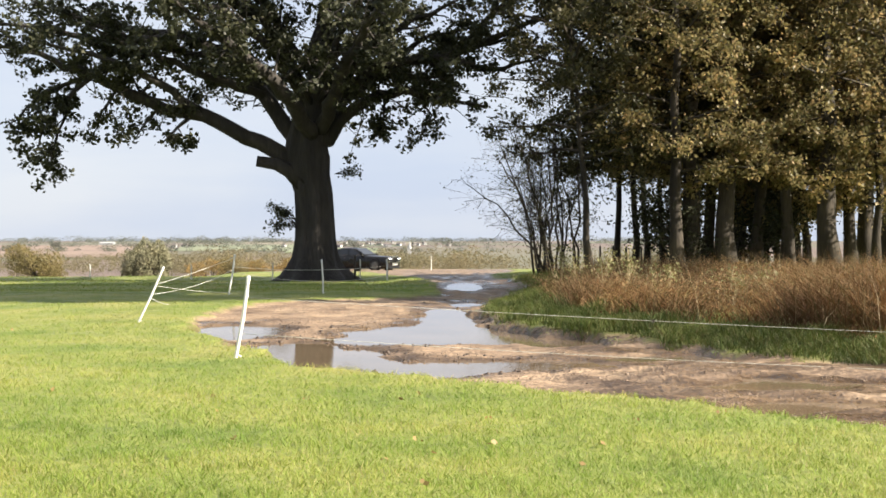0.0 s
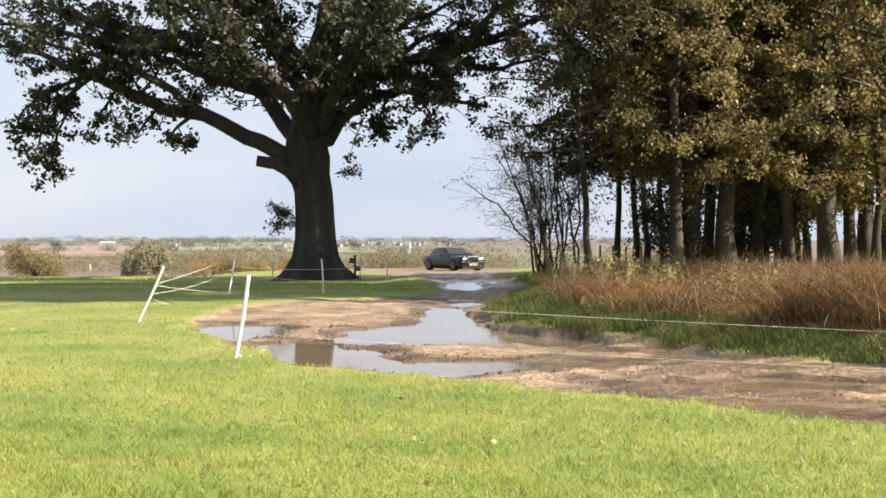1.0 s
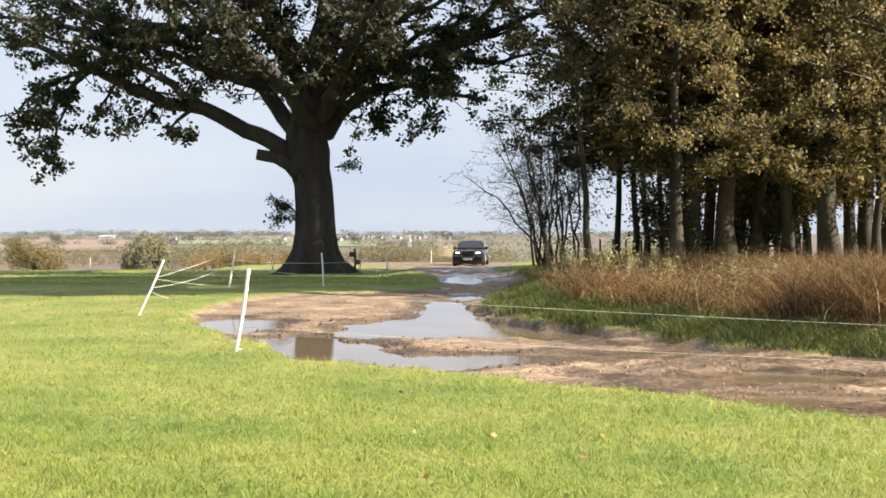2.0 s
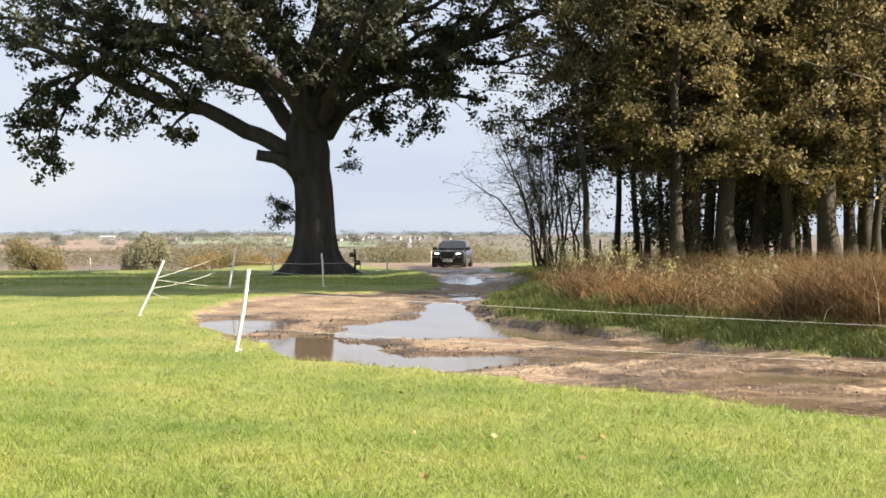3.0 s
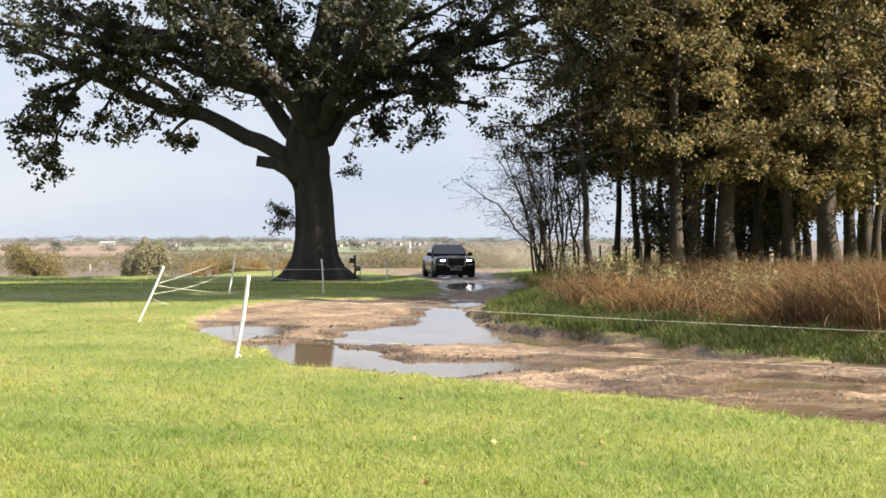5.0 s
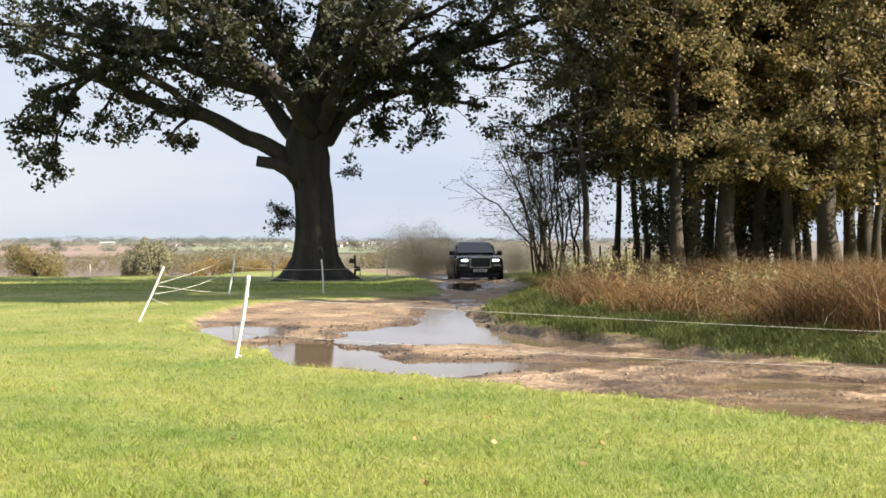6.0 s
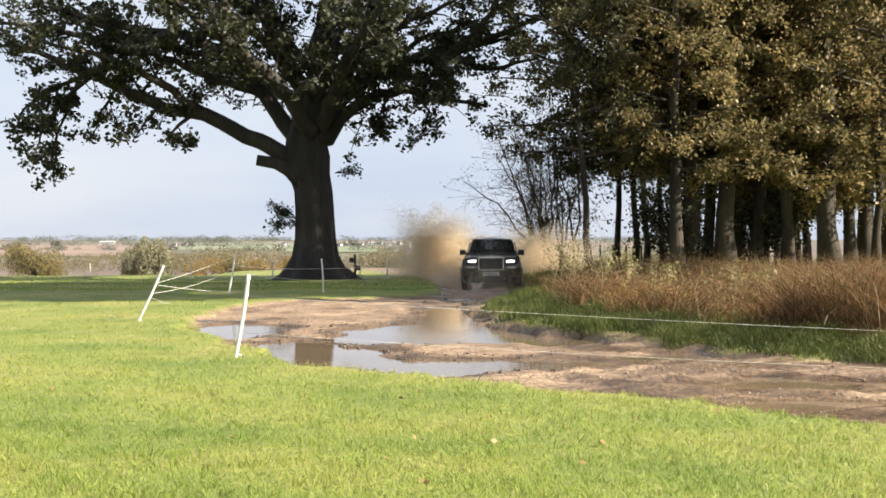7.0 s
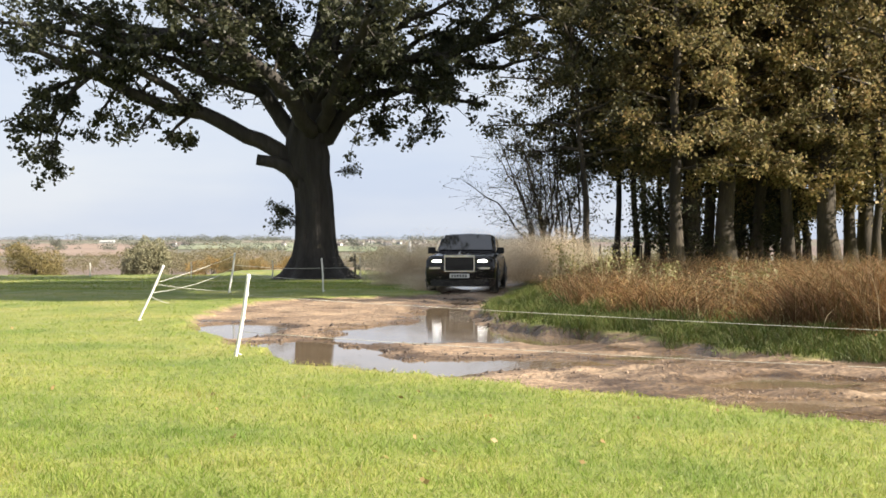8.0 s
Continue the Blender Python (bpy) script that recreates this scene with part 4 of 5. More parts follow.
def make_weed_plant(u, d, h, label):
    """A withered umbel plant: bare stems with small pale leaves."""
    rs = np.random.RandomState(int(u))
    root = tagged(new("weed_plant"), label, "weed", group="withered verge plants")
    x = (u - 784) / 2154 * d
    root.matrix_basis = at_land(x, d)
    s = Shape()
    ends = []
    for j in range(7):
        e = Vector((rs.normal(0, 0.14), rs.normal(0, 0.12), h * (0.65 + 0.4 * rs.rand())))
        s.tube([(0, 0, -0.02), e * 0.5 + Vector((rs.normal(0, 0.03), 0, 0.03)), e], [0.011, 0.008, 0.004], 5)
        ends += [tuple(e), tuple(e * 0.85), tuple(e * 0.7)]
    placed("stem", s.mesh("stem"), STALK, root)
    v, f = leaf_cloud(ends, 9, 0.16, 0.06, rs)
    placed("leaves", array_mesh("leaves", v, f), PALE_LEAF, root)


PALE_LEAF = foliage("pale_weed_leaf", [(0.2, 0.2, 0.09), (0.3, 0.28, 0.15), (0.16, 0.15, 0.06)], 0.8, 0.4)
for u, d, h in ((1068, 26, 0.95), (992, 30, 1.25), (1110, 25, 1.0), (1180, 24, 0.8), (1300, 21, 0.7), (1352, 20.5, 0.75), (1015, 29, 0.8)):
    make_weed_plant(u, d, h, "withered pale weed plant standing in dead grass")


def make_field_post(u, d):
    root = tagged(new("field_post"), "thin dark wooden field post behind the wood", "fence post", group="far field fence posts")
    x = (u - 784) / 2154 * d
    root.matrix_basis = at_land(x, d)
    s = Shape()
    s.tube([(0, 0, -0.1), (0.01, 0, 0.7), (0, 0, 1.35), (0, 0, 1.4)], [0.06, 0.055, 0.05, 0.02], 7)
    placed("stake", s.mesh("stake"), DARK_WOOD, root)


for k, u in enumerate((1015, 1034, 1062, 1085, 1108, 1135, 1180, 1205)):
    make_field_post(u, 62 + 0.4 * k)


# ---- far valley ----
def crown_points(rs, centre, r, n):
    p = rs.normal(0, 1, (n, 3))
    p /= np.linalg.norm(p, axis=1)[:, None]
    p *= (0.55 + 0.45 * rs.rand(n) ** 0.5)[:, None] * (1 + 0.25 * np.sin(p[:, :1] * 5 + centre[0]) * np.cos(p[:, 2:] * 4))
    p = p * np.array(r) + np.array(centre)
    return p[p[:, 2] > centre[2] - r[2] * 0.95]


def make_far_woods(name, material, bands, count, leaves, leaf, label, seed, full=0.85):
    """Trees and hedges strewn over stretches of the valley: (nearest, farthest, low, tall, breadth)."""
    rs = np.random.RandomState(seed)
    vs, fs, k = [], [], 0
    for i in range(count):
        lo, hi, low, tall, broad = bands[i % len(bands)]
        d = lo + (hi - lo) * rs.rand()
        x = (rs.uniform(-120, 1250) - 784) / 2154 * d
        if rs.rand() > full + 0.6 * float(ripple(np.array([x]), np.array([d * 0.4]), d * 0.12)[0]):
            continue
        h = low + (tall - low) * rs.rand() ** 1.6
        wide = h * (0.8 + 1.0 * rs.rand()) * broad
        z = float(base_height(np.array([x]), np.array([d]))[0])
        c = crown_points(rs, (x, d, z + h * 0.48), (wide * 0.55, wide * 0.5, h * 0.55), leaves)
        v, f = leaf_cloud(c, 1, 0.01, h * leaf, rs)
        vs.append(v)
        fs.append(f + k)
        k += len(v)
    me = array_mesh(name, np.concatenate(vs), np.concatenate(fs))
    return tagged(placed(name, me, material), label, "woods", kind="stuff")


make_far_woods("valley_hedges", FAR_HAZE_LEAF, ((450, 560, 4, 11, 1.3), (450, 620, 3, 8.5, 1.6), (620, 860, 3, 7, 1.8)), 760, 330, 0.08,
               "autumn hedgerows and scrub on the valley floor, paled for haze", 8)
make_far_woods("distant_woods", DISTANT_HAZE_LEAF, ((1250, 1330, 4, 8, 1.6), (1900, 2000, 5, 10, 2.2), (3000, 3200, 7, 15, 2.4), (3800, 4500, 10, 22, 2.6), (3800, 4500, 10, 16, 2.8)), 640, 190, 0.15,
               "woods and hedges on far slopes, leaves greyed for haze", 9, 1.05)


def make_far_field(name, x0, x1, y0, y1, skew, colours, label):
    """A tilled or grassed field on the valley's far side, lying on the land."""
    ys, u = np.linspace(y0, y1, 26), np.linspace(0, 1, 26)
    gu, gy = np.meshgrid(u, ys)
    gx = (x0 + (x1 - x0) * gu) * (gy / y0) ** skew
    gz = base_height(gx, gy) + 0.7
    i = (np.arange(25)[:, None] * 26 + np.arange(25)[None, :]).ravel()
    me = array_mesh(name, np.stack([gx, gy, gz], -1).reshape(-1, 3), np.stack([i, i + 1, i + 27, i + 26], 1))
    return tagged(placed(name, me, surface(name, colours, 0.006, 0.06, 0.95, bump=0, coords="Position")), label, "field", kind="structure")


make_far_field("far_field", -520, -215, 860, 2300, 0.95, [(0.2, 0.145, 0.115), (0.26, 0.19, 0.15)], "pale brown ploughed field across the valley")
make_far_field("far_field", -300, -150, 1340, 2500, 0.9, [(0.17, 0.19, 0.12), (0.21, 0.23, 0.145)], "pale green pasture on the valley's far side")
make_far_field("far_field", -150, -62, 1150, 1750, 0.9, [(0.16, 0.19, 0.11), (0.2, 0.23, 0.135)], "green pasture below the far village")
make_far_field("far_field", -420, -60, 2500, 3600, 0.9, [(0.19, 0.16, 0.12), (0.23, 0.2, 0.15)], "dun stubble field on the far slope")


def make_barn():
    """A long white farm shed on the far ridge."""
    root = tagged(new("barn"), "long white farm shed on the far slope", "barn")
    d = 2450.0
    x = (190 - 784) / 2154 * d
    root.location = (x, d, float(base_height(np.array([x]), np.array([d]))[0]))
    b = Shape()
    b.box((-14, -8, -1), (14, 8, 3.6))
    placed("wall", b.mesh("wall", False), RENDER_WALL, root)
    r = Shape()
    r.v = [Vector(q) for q in ((-14.6, -8.6, 3.6), (14.6, -8.6, 3.6), (14.6, 8.6, 3.6), (-14.6, 8.6, 3.6), (-14.6, 0, 6.6), (14.6, 0, 6.6))]
    r.f = [(0, 1, 5, 4), (2, 3, 4, 5), (1, 2, 5), (3, 0, 4), (3, 2, 1, 0)]
    placed("roof", r.mesh("roof", False), RENDER_WALL, root)


make_barn()


def make_field_tree(name, u, d, h, wide, material, label, n):
    rs = np.random.RandomState(int(u))
    root = tagged(new(name), label, "tree" if h > 4 else "bush")
    x = (u - 784) / 2154 * d
    z = float(base_height(np.array([x]), np.array([d]))[0])
    root.location = (x, d, z)
    s = Shape()
    s.tube([(0, 0, -0.3), (0.1, 0, h * 0.3), (0, 0, h * 0.7)], [h * 0.025, h * 0.02, h * 0.008], 7)
    ends = []
    for j in range(14):
        a = j * 2.4
        e = Vector((math.cos(a) * wide * 0.4, math.sin(a) * wide * 0.4, h * (0.14 + 0.68 * rs.rand())))
        s.tube([(0.05, 0, h * 0.25), Vector((0, 0, h * 0.4)).lerp(e, 0.5), e], [h * 0.02, h * 0.012, h * 0.004], 5, cap=False)
        ends.append(e)
    placed("trunk", s.mesh("trunk"), WOOD_BARK, root)
    c = np.concatenate([crown_points(rs, tuple(e), (wide * 0.24, wide * 0.26, h * 0.2), int(n * 2.2)) for e in ends])
    v, f = leaf_cloud(c, 1, 0.1, h * 0.032, rs)
    placed("crown", array_mesh("crown", v, f), material, root)


# willow green lightened and greyed to carry the haze in its colour
FAR_HAZE_GREEN = foliage("far_haze_willow_leaf", [(0.22, 0.215, 0.15), (0.27, 0.26, 0.18), (0.25, 0.235, 0.16)], 0.3, 0.3, 0.9)
FAR_RUST = foliage("far_rust_leaf", [(0.22, 0.15, 0.06), (0.32, 0.20, 0.08), (0.20, 0.18, 0.08)], 0.3, 0.3, 0.8)
FAR_BROWN = foliage("far_olive_leaf", [(0.16, 0.135, 0.065), (0.23, 0.18, 0.085), (0.14, 0.125, 0.06)], 0.3, 0.3, 0.8)
make_field_tree("field_bush", 62, 190, 6.6, 7.2, FAR_BROWN, "round olive-brown bush beyond the meadow's edge", 420)
make_field_tree("field_tree", 258, 300, 13.6, 9.8, FAR_HAZE_GREEN, "broad grey-green tree standing in the valley, paled for haze", 460)
make_field_tree("field_bush", 485, 230, 6.4, 8.0, FAR_RUST, "rust-coloured bushy tree below the meadow", 380)
make_field_tree("field_bush", 425, 240, 6.6, 7.0, FAR_BROWN, "olive hedge bush in the valley", 320)
make_field_tree("field_bush", 375, 250, 6.6, 9.0, FAR_RUST, "low orange-brown hedge bush in the valley", 380)
make_field_tree("field_tree", 670, 620, 9.5, 12.0, FAR_HAZE_GREEN, "grey-green tree clump in the valley, paled for haze", 300)
make_field_tree("field_tree", 627, 1500, 15.0, 12.0, DISTANT_HAZE_LEAF, "single tree on the far ridge, leaves greyed for haze", 150)
make_field_tree("field_tree", 98, 1500, 15.0, 12.0, DISTANT_HAZE_LEAF, "single tree on the far ridge, leaves greyed for haze", 150)
make_field_tree("field_tree", 334, 1700, 12.0, 14.0, DISTANT_HAZE_LEAF, "single tree on the far ridge, leaves greyed for haze", 150)


def make_house(u, d, w, h, turn):
    root = tagged(new("house"), "small pale distant house with a brown pitched roof", "house", group="far village houses")
    x = (u - 784) / 2154 * d
    root.matrix_basis = pose(x, d, float(base_height(np.array([x]), np.array([d]))[0]), 0, 0, turn)
    s = Shape()
    s.box((-w / 2, -4, -1), (w / 2, 4, h))
    placed("wall", s.mesh("wall", False), RENDER_WALL, root)
    r = Shape()
    r.v = [Vector(p) for p in ((-w / 2 - 0.4, -4.4, h), (w / 2 + 0.4, -4.4, h), (w / 2 + 0.4, 4.4, h), (-w / 2 - 0.4, 4.4, h), (-w / 2, 0, h + 3), (w / 2, 0, h + 3))]
    r.f = [(0, 1, 5, 4), (2, 3, 4, 5), (1, 2, 5), (3, 0, 4), (3, 2, 1, 0)]
    placed("roof", r.mesh("roof", False), ROOF_TILE, root)
    for k in range(2):
        q = Shape()
        q.box((-w * 0.3 + k * w * 0.45, -4.12, h * 0.4), (-w * 0.3 + k * w * 0.45 + 1.2, -4.0, h * 0.4 + 1.4))
        placed("window", q.mesh("window", False), DARK_WOOD, root)


hr = random.Random(4)
for u in (603, 612, 640, 648, 660, 676, 688, 697, 706, 716, 735, 742, 752, 780, 796, 620, 634, 668, 683, 312, 328, 505, 1000):
    make_house(u + hr.uniform(-3, 3), hr.uniform(1800, 2800), hr.uniform(5, 9), hr.uniform(3, 4.5), hr.uniform(-30, 30))


def make_spire():
    root = tagged(new("church_spire"), "slender pale church spire in the far village", "church")
    d = 1100.0
    x = (725 - 784) / 2154 * d
    root.location = (x, d, float(base_height(np.array([x]), np.array([d]))[0]))
    s = Shape()
    s.box((-1.9, -1.9, -1), (1.9, 1.9, 5.0))
    placed("tower", s.mesh("tower", False), RENDER_WALL, root)
    c = Shape()
    c.tube([(0, 0, 5.0), (0, 0, 12)], [1.9, 0.08], 8)
    placed("steeple", c.mesh("steeple", False), RENDER_WALL, root)


make_spire()


# ---- the car ----
def paint_material():
    m, n, l, b = nodes_of("black_car_paint")
    l.new(ramp_of(n, l, noise_of(n, l, 2.5, 5, "Object"), [(0.005, 0.005, 0.006), (0.014, 0.012, 0.011)]), b.inputs["Base Color"])
    l.new(ramp_of(n, l, noise_of(n, l, 6.0, 5, "Object"), [(0.1, 0.1, 0.1), (0.28, 0.28, 0.28)]), b.inputs["Roughness"])
    b.inputs["Specular IOR Level"].default_value = 0.3
    b.inputs["Coat Weight"].default_value = 0.1
    return m


def lamp_material():
    m, n, l, b = nodes_of("lit_headlamp")
    b.inputs["Base Color"].default_value = (0.9, 0.9, 0.9, 1)
    b.inputs["Emission Color"].default_value = (1.0, 0.97, 0.92, 1)
    b.inputs["Emission Strength"].default_value = 2.0
    return m


PAINT = paint_material()
LAMP = lamp_material()
CHROME = surface("chrome", [(0.42, 0.41, 0.4), (0.62, 0.6, 0.57)], 4, 30, 0.22, 1.0, bump=0)
GLASS = surface("smoked_car_glass", [(0.012, 0.013, 0.014), (0.02, 0.02, 0.022)], 2, 20, 0.05, bump=0)
GLASS.node_tree.nodes["Principled BSDF"].inputs["Specular IOR Level"].default_value = 0.6
GLASS.node_tree.nodes["Principled BSDF"].inputs["Coat Weight"].default_value = 0.2
RUBBER = surface("tyre_rubber", [(0.012, 0.012, 0.012), (0.035, 0.03, 0.025)], 8, 40, 0.85)
ALLOY = surface("alloy_rim", [(0.12, 0.12, 0.12), (0.22, 0.22, 0.21)], 5, 30, 0.3, 0.9, bump=0)
SLAT = surface("dark_grille_metal", [(0.05, 0.05, 0.05), (0.1, 0.1, 0.1)], 5, 30, 0.35, 0.8, bump=0)
BLACK = surface("black_trim", [(0.008, 0.008, 0.008), (0.02, 0.02, 0.02)], 5, 40, 0.6)
BLACK.node_tree.nodes["Principled BSDF"].inputs["Specular IOR Level"].default_value = 0.2
PLATE = surface("pale_plate", [(0.55, 0.55, 0.5), (0.7, 0.7, 0.66)], 5, 40, 0.5, bump=0)


def loft(rows, ring):
    """Body skin through stations (y, half width, bottom, top), ring: (share of width, share of height) from keel to crown on one side."""
    s = Shape()
    k = 2 * len(ring) - 2
    for y, w, zb, zt in rows:
        half = [(a * w, zb + b * (zt - zb)) for a, b in ring]
        for x, z in half + [(-x, z) for x, z in reversed(half[1:-1])]:
            s.v.append(Vector((x, y, z)))
    for i in range(len(rows) - 1):
        for j in range(k):
            a, b = i * k + j, i * k + (j + 1) % k
            s.f.append((a, a + k, b + k, b))
    s.f.append(tuple(range(k)))
    s.f.append(tuple((len(rows) - 1) * k + j for j in reversed(range(k))))
    return s


def slab(corners, thick):
    """A pane through four corners, with thickness along its normal."""
    c = [Vector(p) for p in corners]
    nrm = (c[1] - c[0]).cross(c[3] - c[0]).normalized() * thick
    s = Shape()
    s.v = c + [p + nrm for p in c]
    s.f = [(3, 2, 1, 0), (4, 5, 6, 7), (0, 1, 5, 4), (1, 2, 6, 5), (2, 3, 7, 6), (3, 0, 4, 7)]
    return s


def make_car():
    car = tagged(new("saloon_car"), "large black luxury saloon with tall chrome grille and lit headlamps", "car")
    ring = [(0, 0), (0.88, 0.0), (0.97, 0.1), (1.0, 0.3), (1.0, 0.62), (0.985, 0.85), (0.93, 0.95), (0.8, 1.0), (0, 1.03)]
    body = loft([(-2.90, 0.86, 0.32, 0.93), (-2.86, 0.93, 0.22, 0.98), (-2.6, 0.97, 0.17, 1.02), (-1.9, 0.985, 0.16, 1.05), (-1.0, 0.99, 0.16, 1.09), (0, 0.995, 0.16, 1.1),
                 (1.4, 0.99, 0.2, 1.09), (2.2, 0.96, 0.23, 1.05), (2.7, 0.9, 0.3, 0.98), (2.88, 0.82, 0.38, 0.9)], ring)
    placed("body", body.mesh("body"), PAINT, car)
    cabin = loft([(-1.0, 0.84, 1.02, 1.09), (-0.55, 0.83, 1.02, 1.35), (-0.12, 0.8, 1.02, 1.58), (0.3, 0.8, 1.02, 1.63), (1.0, 0.8, 1.02, 1.625), (1.35, 0.79, 1.02, 1.56),
                  (1.75, 0.78, 1.02, 1.34), (2.1, 0.76, 1.02, 1.08)], [(0, 0), (1.0, 0.0), (0.99, 0.3), (0.93, 0.75), (0.87, 0.92), (0.72, 0.99), (0, 1.03)])
    placed("cabin", cabin.mesh("cabin"), PAINT, car, "black roof and pillars")
    placed("windscreen", slab([(-0.77, -0.93, 1.15), (0.77, -0.93, 1.15), (0.67, -0.16, 1.575), (-0.67, -0.16, 1.575)], 0.03).mesh("windscreen", False), GLASS, car, "dark sloping windscreen")
    placed("rear_window", slab([(0.66, 2.0, 1.16), (-0.66, 2.0, 1.16), (-0.54, 1.42, 1.53), (0.54, 1.42, 1.53)], 0.03).mesh("rear_window", False), GLASS, car)
    for sx in (-1, 1):
        for y0, y1, t0, t1 in ((-0.62, 0.33, -0.08, 0.33), (0.4, 1.2, 0.4, 1.05)):
            c = [(sx * 0.835, y0, 1.14), (sx * 0.835, y1, 1.14), (sx * 0.76, t1, 1.5), (sx * 0.76, t0, 1.5)]
            if sx < 0:
                c.reverse()
            placed("side_window", slab(c, 0.03).mesh("side_window", False), GLASS, car)
        t = Shape()
        t.tube([(sx * 0.85, -0.8, 1.11), (sx * 0.86, 0.4, 1.12), (sx * 0.85, 1.5, 1.12), (sx * 0.8, 1.75, 1.2)], [0.012] * 4, 5)
        placed("window_trim", t.mesh("window_trim"), CHROME, car, "thin bright window trim")
        m = Shape()
        m.box((sx * 1.0 - 0.11, -0.92, 1.06), (sx * 1.0 + 0.11, -0.76, 1.24), 0.9)
        m.tube([(sx * 0.8, -0.82, 1.1), (sx * 0.95, -0.83, 1.12)], [0.03, 0.03], 6)
        placed("mirror", m.mesh("mirror", False), BLACK, car, "black door mirror")
        lamp = Shape()
        lamp.v = [Vector((sx * a, yy, z)) for yy in (-2.93, -2.8) for a, z in ((0.46, 0.82), (0.8, 0.84), (0.83, 0.9), (0.74, 0.945), (0.46, 0.93))]
        lamp.f = [(0, 1, 2, 3, 4), (9, 8, 7, 6, 5)] + [(k, k + 5, (k + 1) % 5 + 5, (k + 1) % 5) for k in range(5)]
        housing = placed("headlamp", lamp.mesh("headlamp", False), GLASS, car, "lit white headlamp")
        lens = Shape()
        lens.v = [Vector((sx * a, yy, z)) for yy in (-2.945, -2.9) for a, z in ((0.5, 0.84), (0.74, 0.85), (0.77, 0.89), (0.7, 0.92), (0.5, 0.915))]
        lens.f = [(0, 1, 2, 3, 4), (9, 8, 7, 6, 5)] + [(k, k + 5, (k + 1) % 5 + 5, (k + 1) % 5) for k in range(5)]
        placed("lens", lens.mesh("lens", False), LAMP, housing, "glowing white lens")
        low = Shape()
        low.box((sx * 0.68 - 0.15, -2.925, 0.66), (sx * 0.68 + 0.15, -2.83, 0.71))
        placed("lower_lamp", low.mesh("lower_lamp", False), CHROME, car, "thin bright lower lamp strip")
        tail = Shape()
        tail.box((sx * 0.72 - 0.08, 2.8, 0.7), (sx * 0.72 + 0.08, 2.92, 0.92))
        placed("tail_lamp", tail.mesh("tail_lamp", False), BLACK, car)
        for yy in (0.1, 0.55):
            h = Shape()
            h.tube([(sx * 1.0, yy, 0.93), (sx * 1.02, yy + 0.08, 0.93), (sx * 1.0, yy + 0.16, 0.93)], [0.012] * 3, 5)
            placed("door_handle", h.mesh("door_handle"), CHROME, car)
    # grille
    back = Shape()
    back.box((-0.38, -2.955, 0.62), (0.38, -2.84, 1.0))
    grille = placed("grille", back.mesh("grille", False), BLACK, car, "tall upright grille")
    for lo, hi in (((-0.42, -3.0, 0.98), (0.42, -2.8, 1.04)), ((-0.42, -2.98, 0.585), (0.42, -2.82, 0.62)), ((-0.42, -2.985, 0.62), (-0.385, -2.82, 0.98)), ((0.385, -2.985, 0.62), (0.42, -2.82, 0.98))):
        f = Shape()
        f.box(lo, hi)
        placed("grille_frame", f.mesh("grille_frame", False), CHROME, grille, "polished chrome grille frame")
    slat = Shape()
    slat.box((-0.008, -2.972, 0.62), (0.008, -2.95, 0.98))
    slat_mesh = slat.mesh("grille_slat", False)
    for i in range(16):
        g = placed("grille_slat", slat_mesh, SLAT, grille)
        g.location = (-0.3375 + i * 0.045, 0, 0)
    o = Shape()
    o.tube([(0, -2.92, 1.05), (0, -2.9, 1.12), (0, -2.86, 1.15)], [0.02, 0.015, 0.006], 6)
    placed("bonnet_ornament", o.mesh("bonnet_ornament"), CHROME, car)
    p = Shape()
    p.box((-0.27, -2.97, 0.42), (0.27, -2.94, 0.53))
    plate = placed("number_plate", p.mesh("number_plate", False), PLATE, car, "pale number plate with dark bars")
    for i in range(6):
        q = Shape()
        q.box((-0.22 + i * 0.075, -2.976, 0.442), (-0.175 + i * 0.075, -2.9705, 0.508))
        placed("plate_bar", q.mesh("plate_bar", False), BLACK, plate)
    air = Shape()
    air.box((-0.8, -2.91, 0.2), (0.8, -2.8, 0.37), 0.97)
    placed("lower_intake", air.mesh("lower_intake", False), BLACK, car, "black lower air intake")
    trim = Shape()
    trim.tube([(-0.05, -2.87, 1.035), (0, -2.0, 1.075), (0, -1.05, 1.115)], [0.012] * 3, 5)
    placed("bonnet_line", trim.mesh("bonnet_line"), CHROME, car)
    wheels = []
    for sx in (-1, 1):
        for y in (-1.9, 1.67):
            a = Shape()
            a.tube([(sx * 0.80, y, 0.42), (sx * 0.993, y, 0.42)], [0.46, 0.45], 24)
            placed("wheel_arch", a.mesh("wheel_arch", False), BLACK, car)
            hub = new("wheel")
            hub.parent = car
            t = Shape()
            t.tube([(sx * -0.12, 0, 0), (sx * -0.1, 0, 0), (sx * 0.1, 0, 0), (sx * 0.13, 0, 0)], [0.36, 0.4, 0.4, 0.36], 28)
            placed("tyre", t.mesh("tyre"), RUBBER, hub)
            r = Shape()
            r.tube([(sx * 0.05, 0, 0), (sx * 0.136, 0, 0), (sx * 0.14, 0, 0)], [0.27, 0.27, 0.25], 20)
            for j in range(7):
                an = 2 * math.pi * j / 7
                r.tube([(sx * 0.142, 0.05 * math.cos(an), 0.05 * math.sin(an)), (sx * 0.146, 0.25 * math.cos(an), 0.25 * math.sin(an))], [0.03, 0.035], 5)
            placed("rim", r.mesh("rim", False), ALLOY, hub)
            wheels.append((hub, sx * 0.88, y))
    return car, wheels


CAR, WHEELS = make_car()
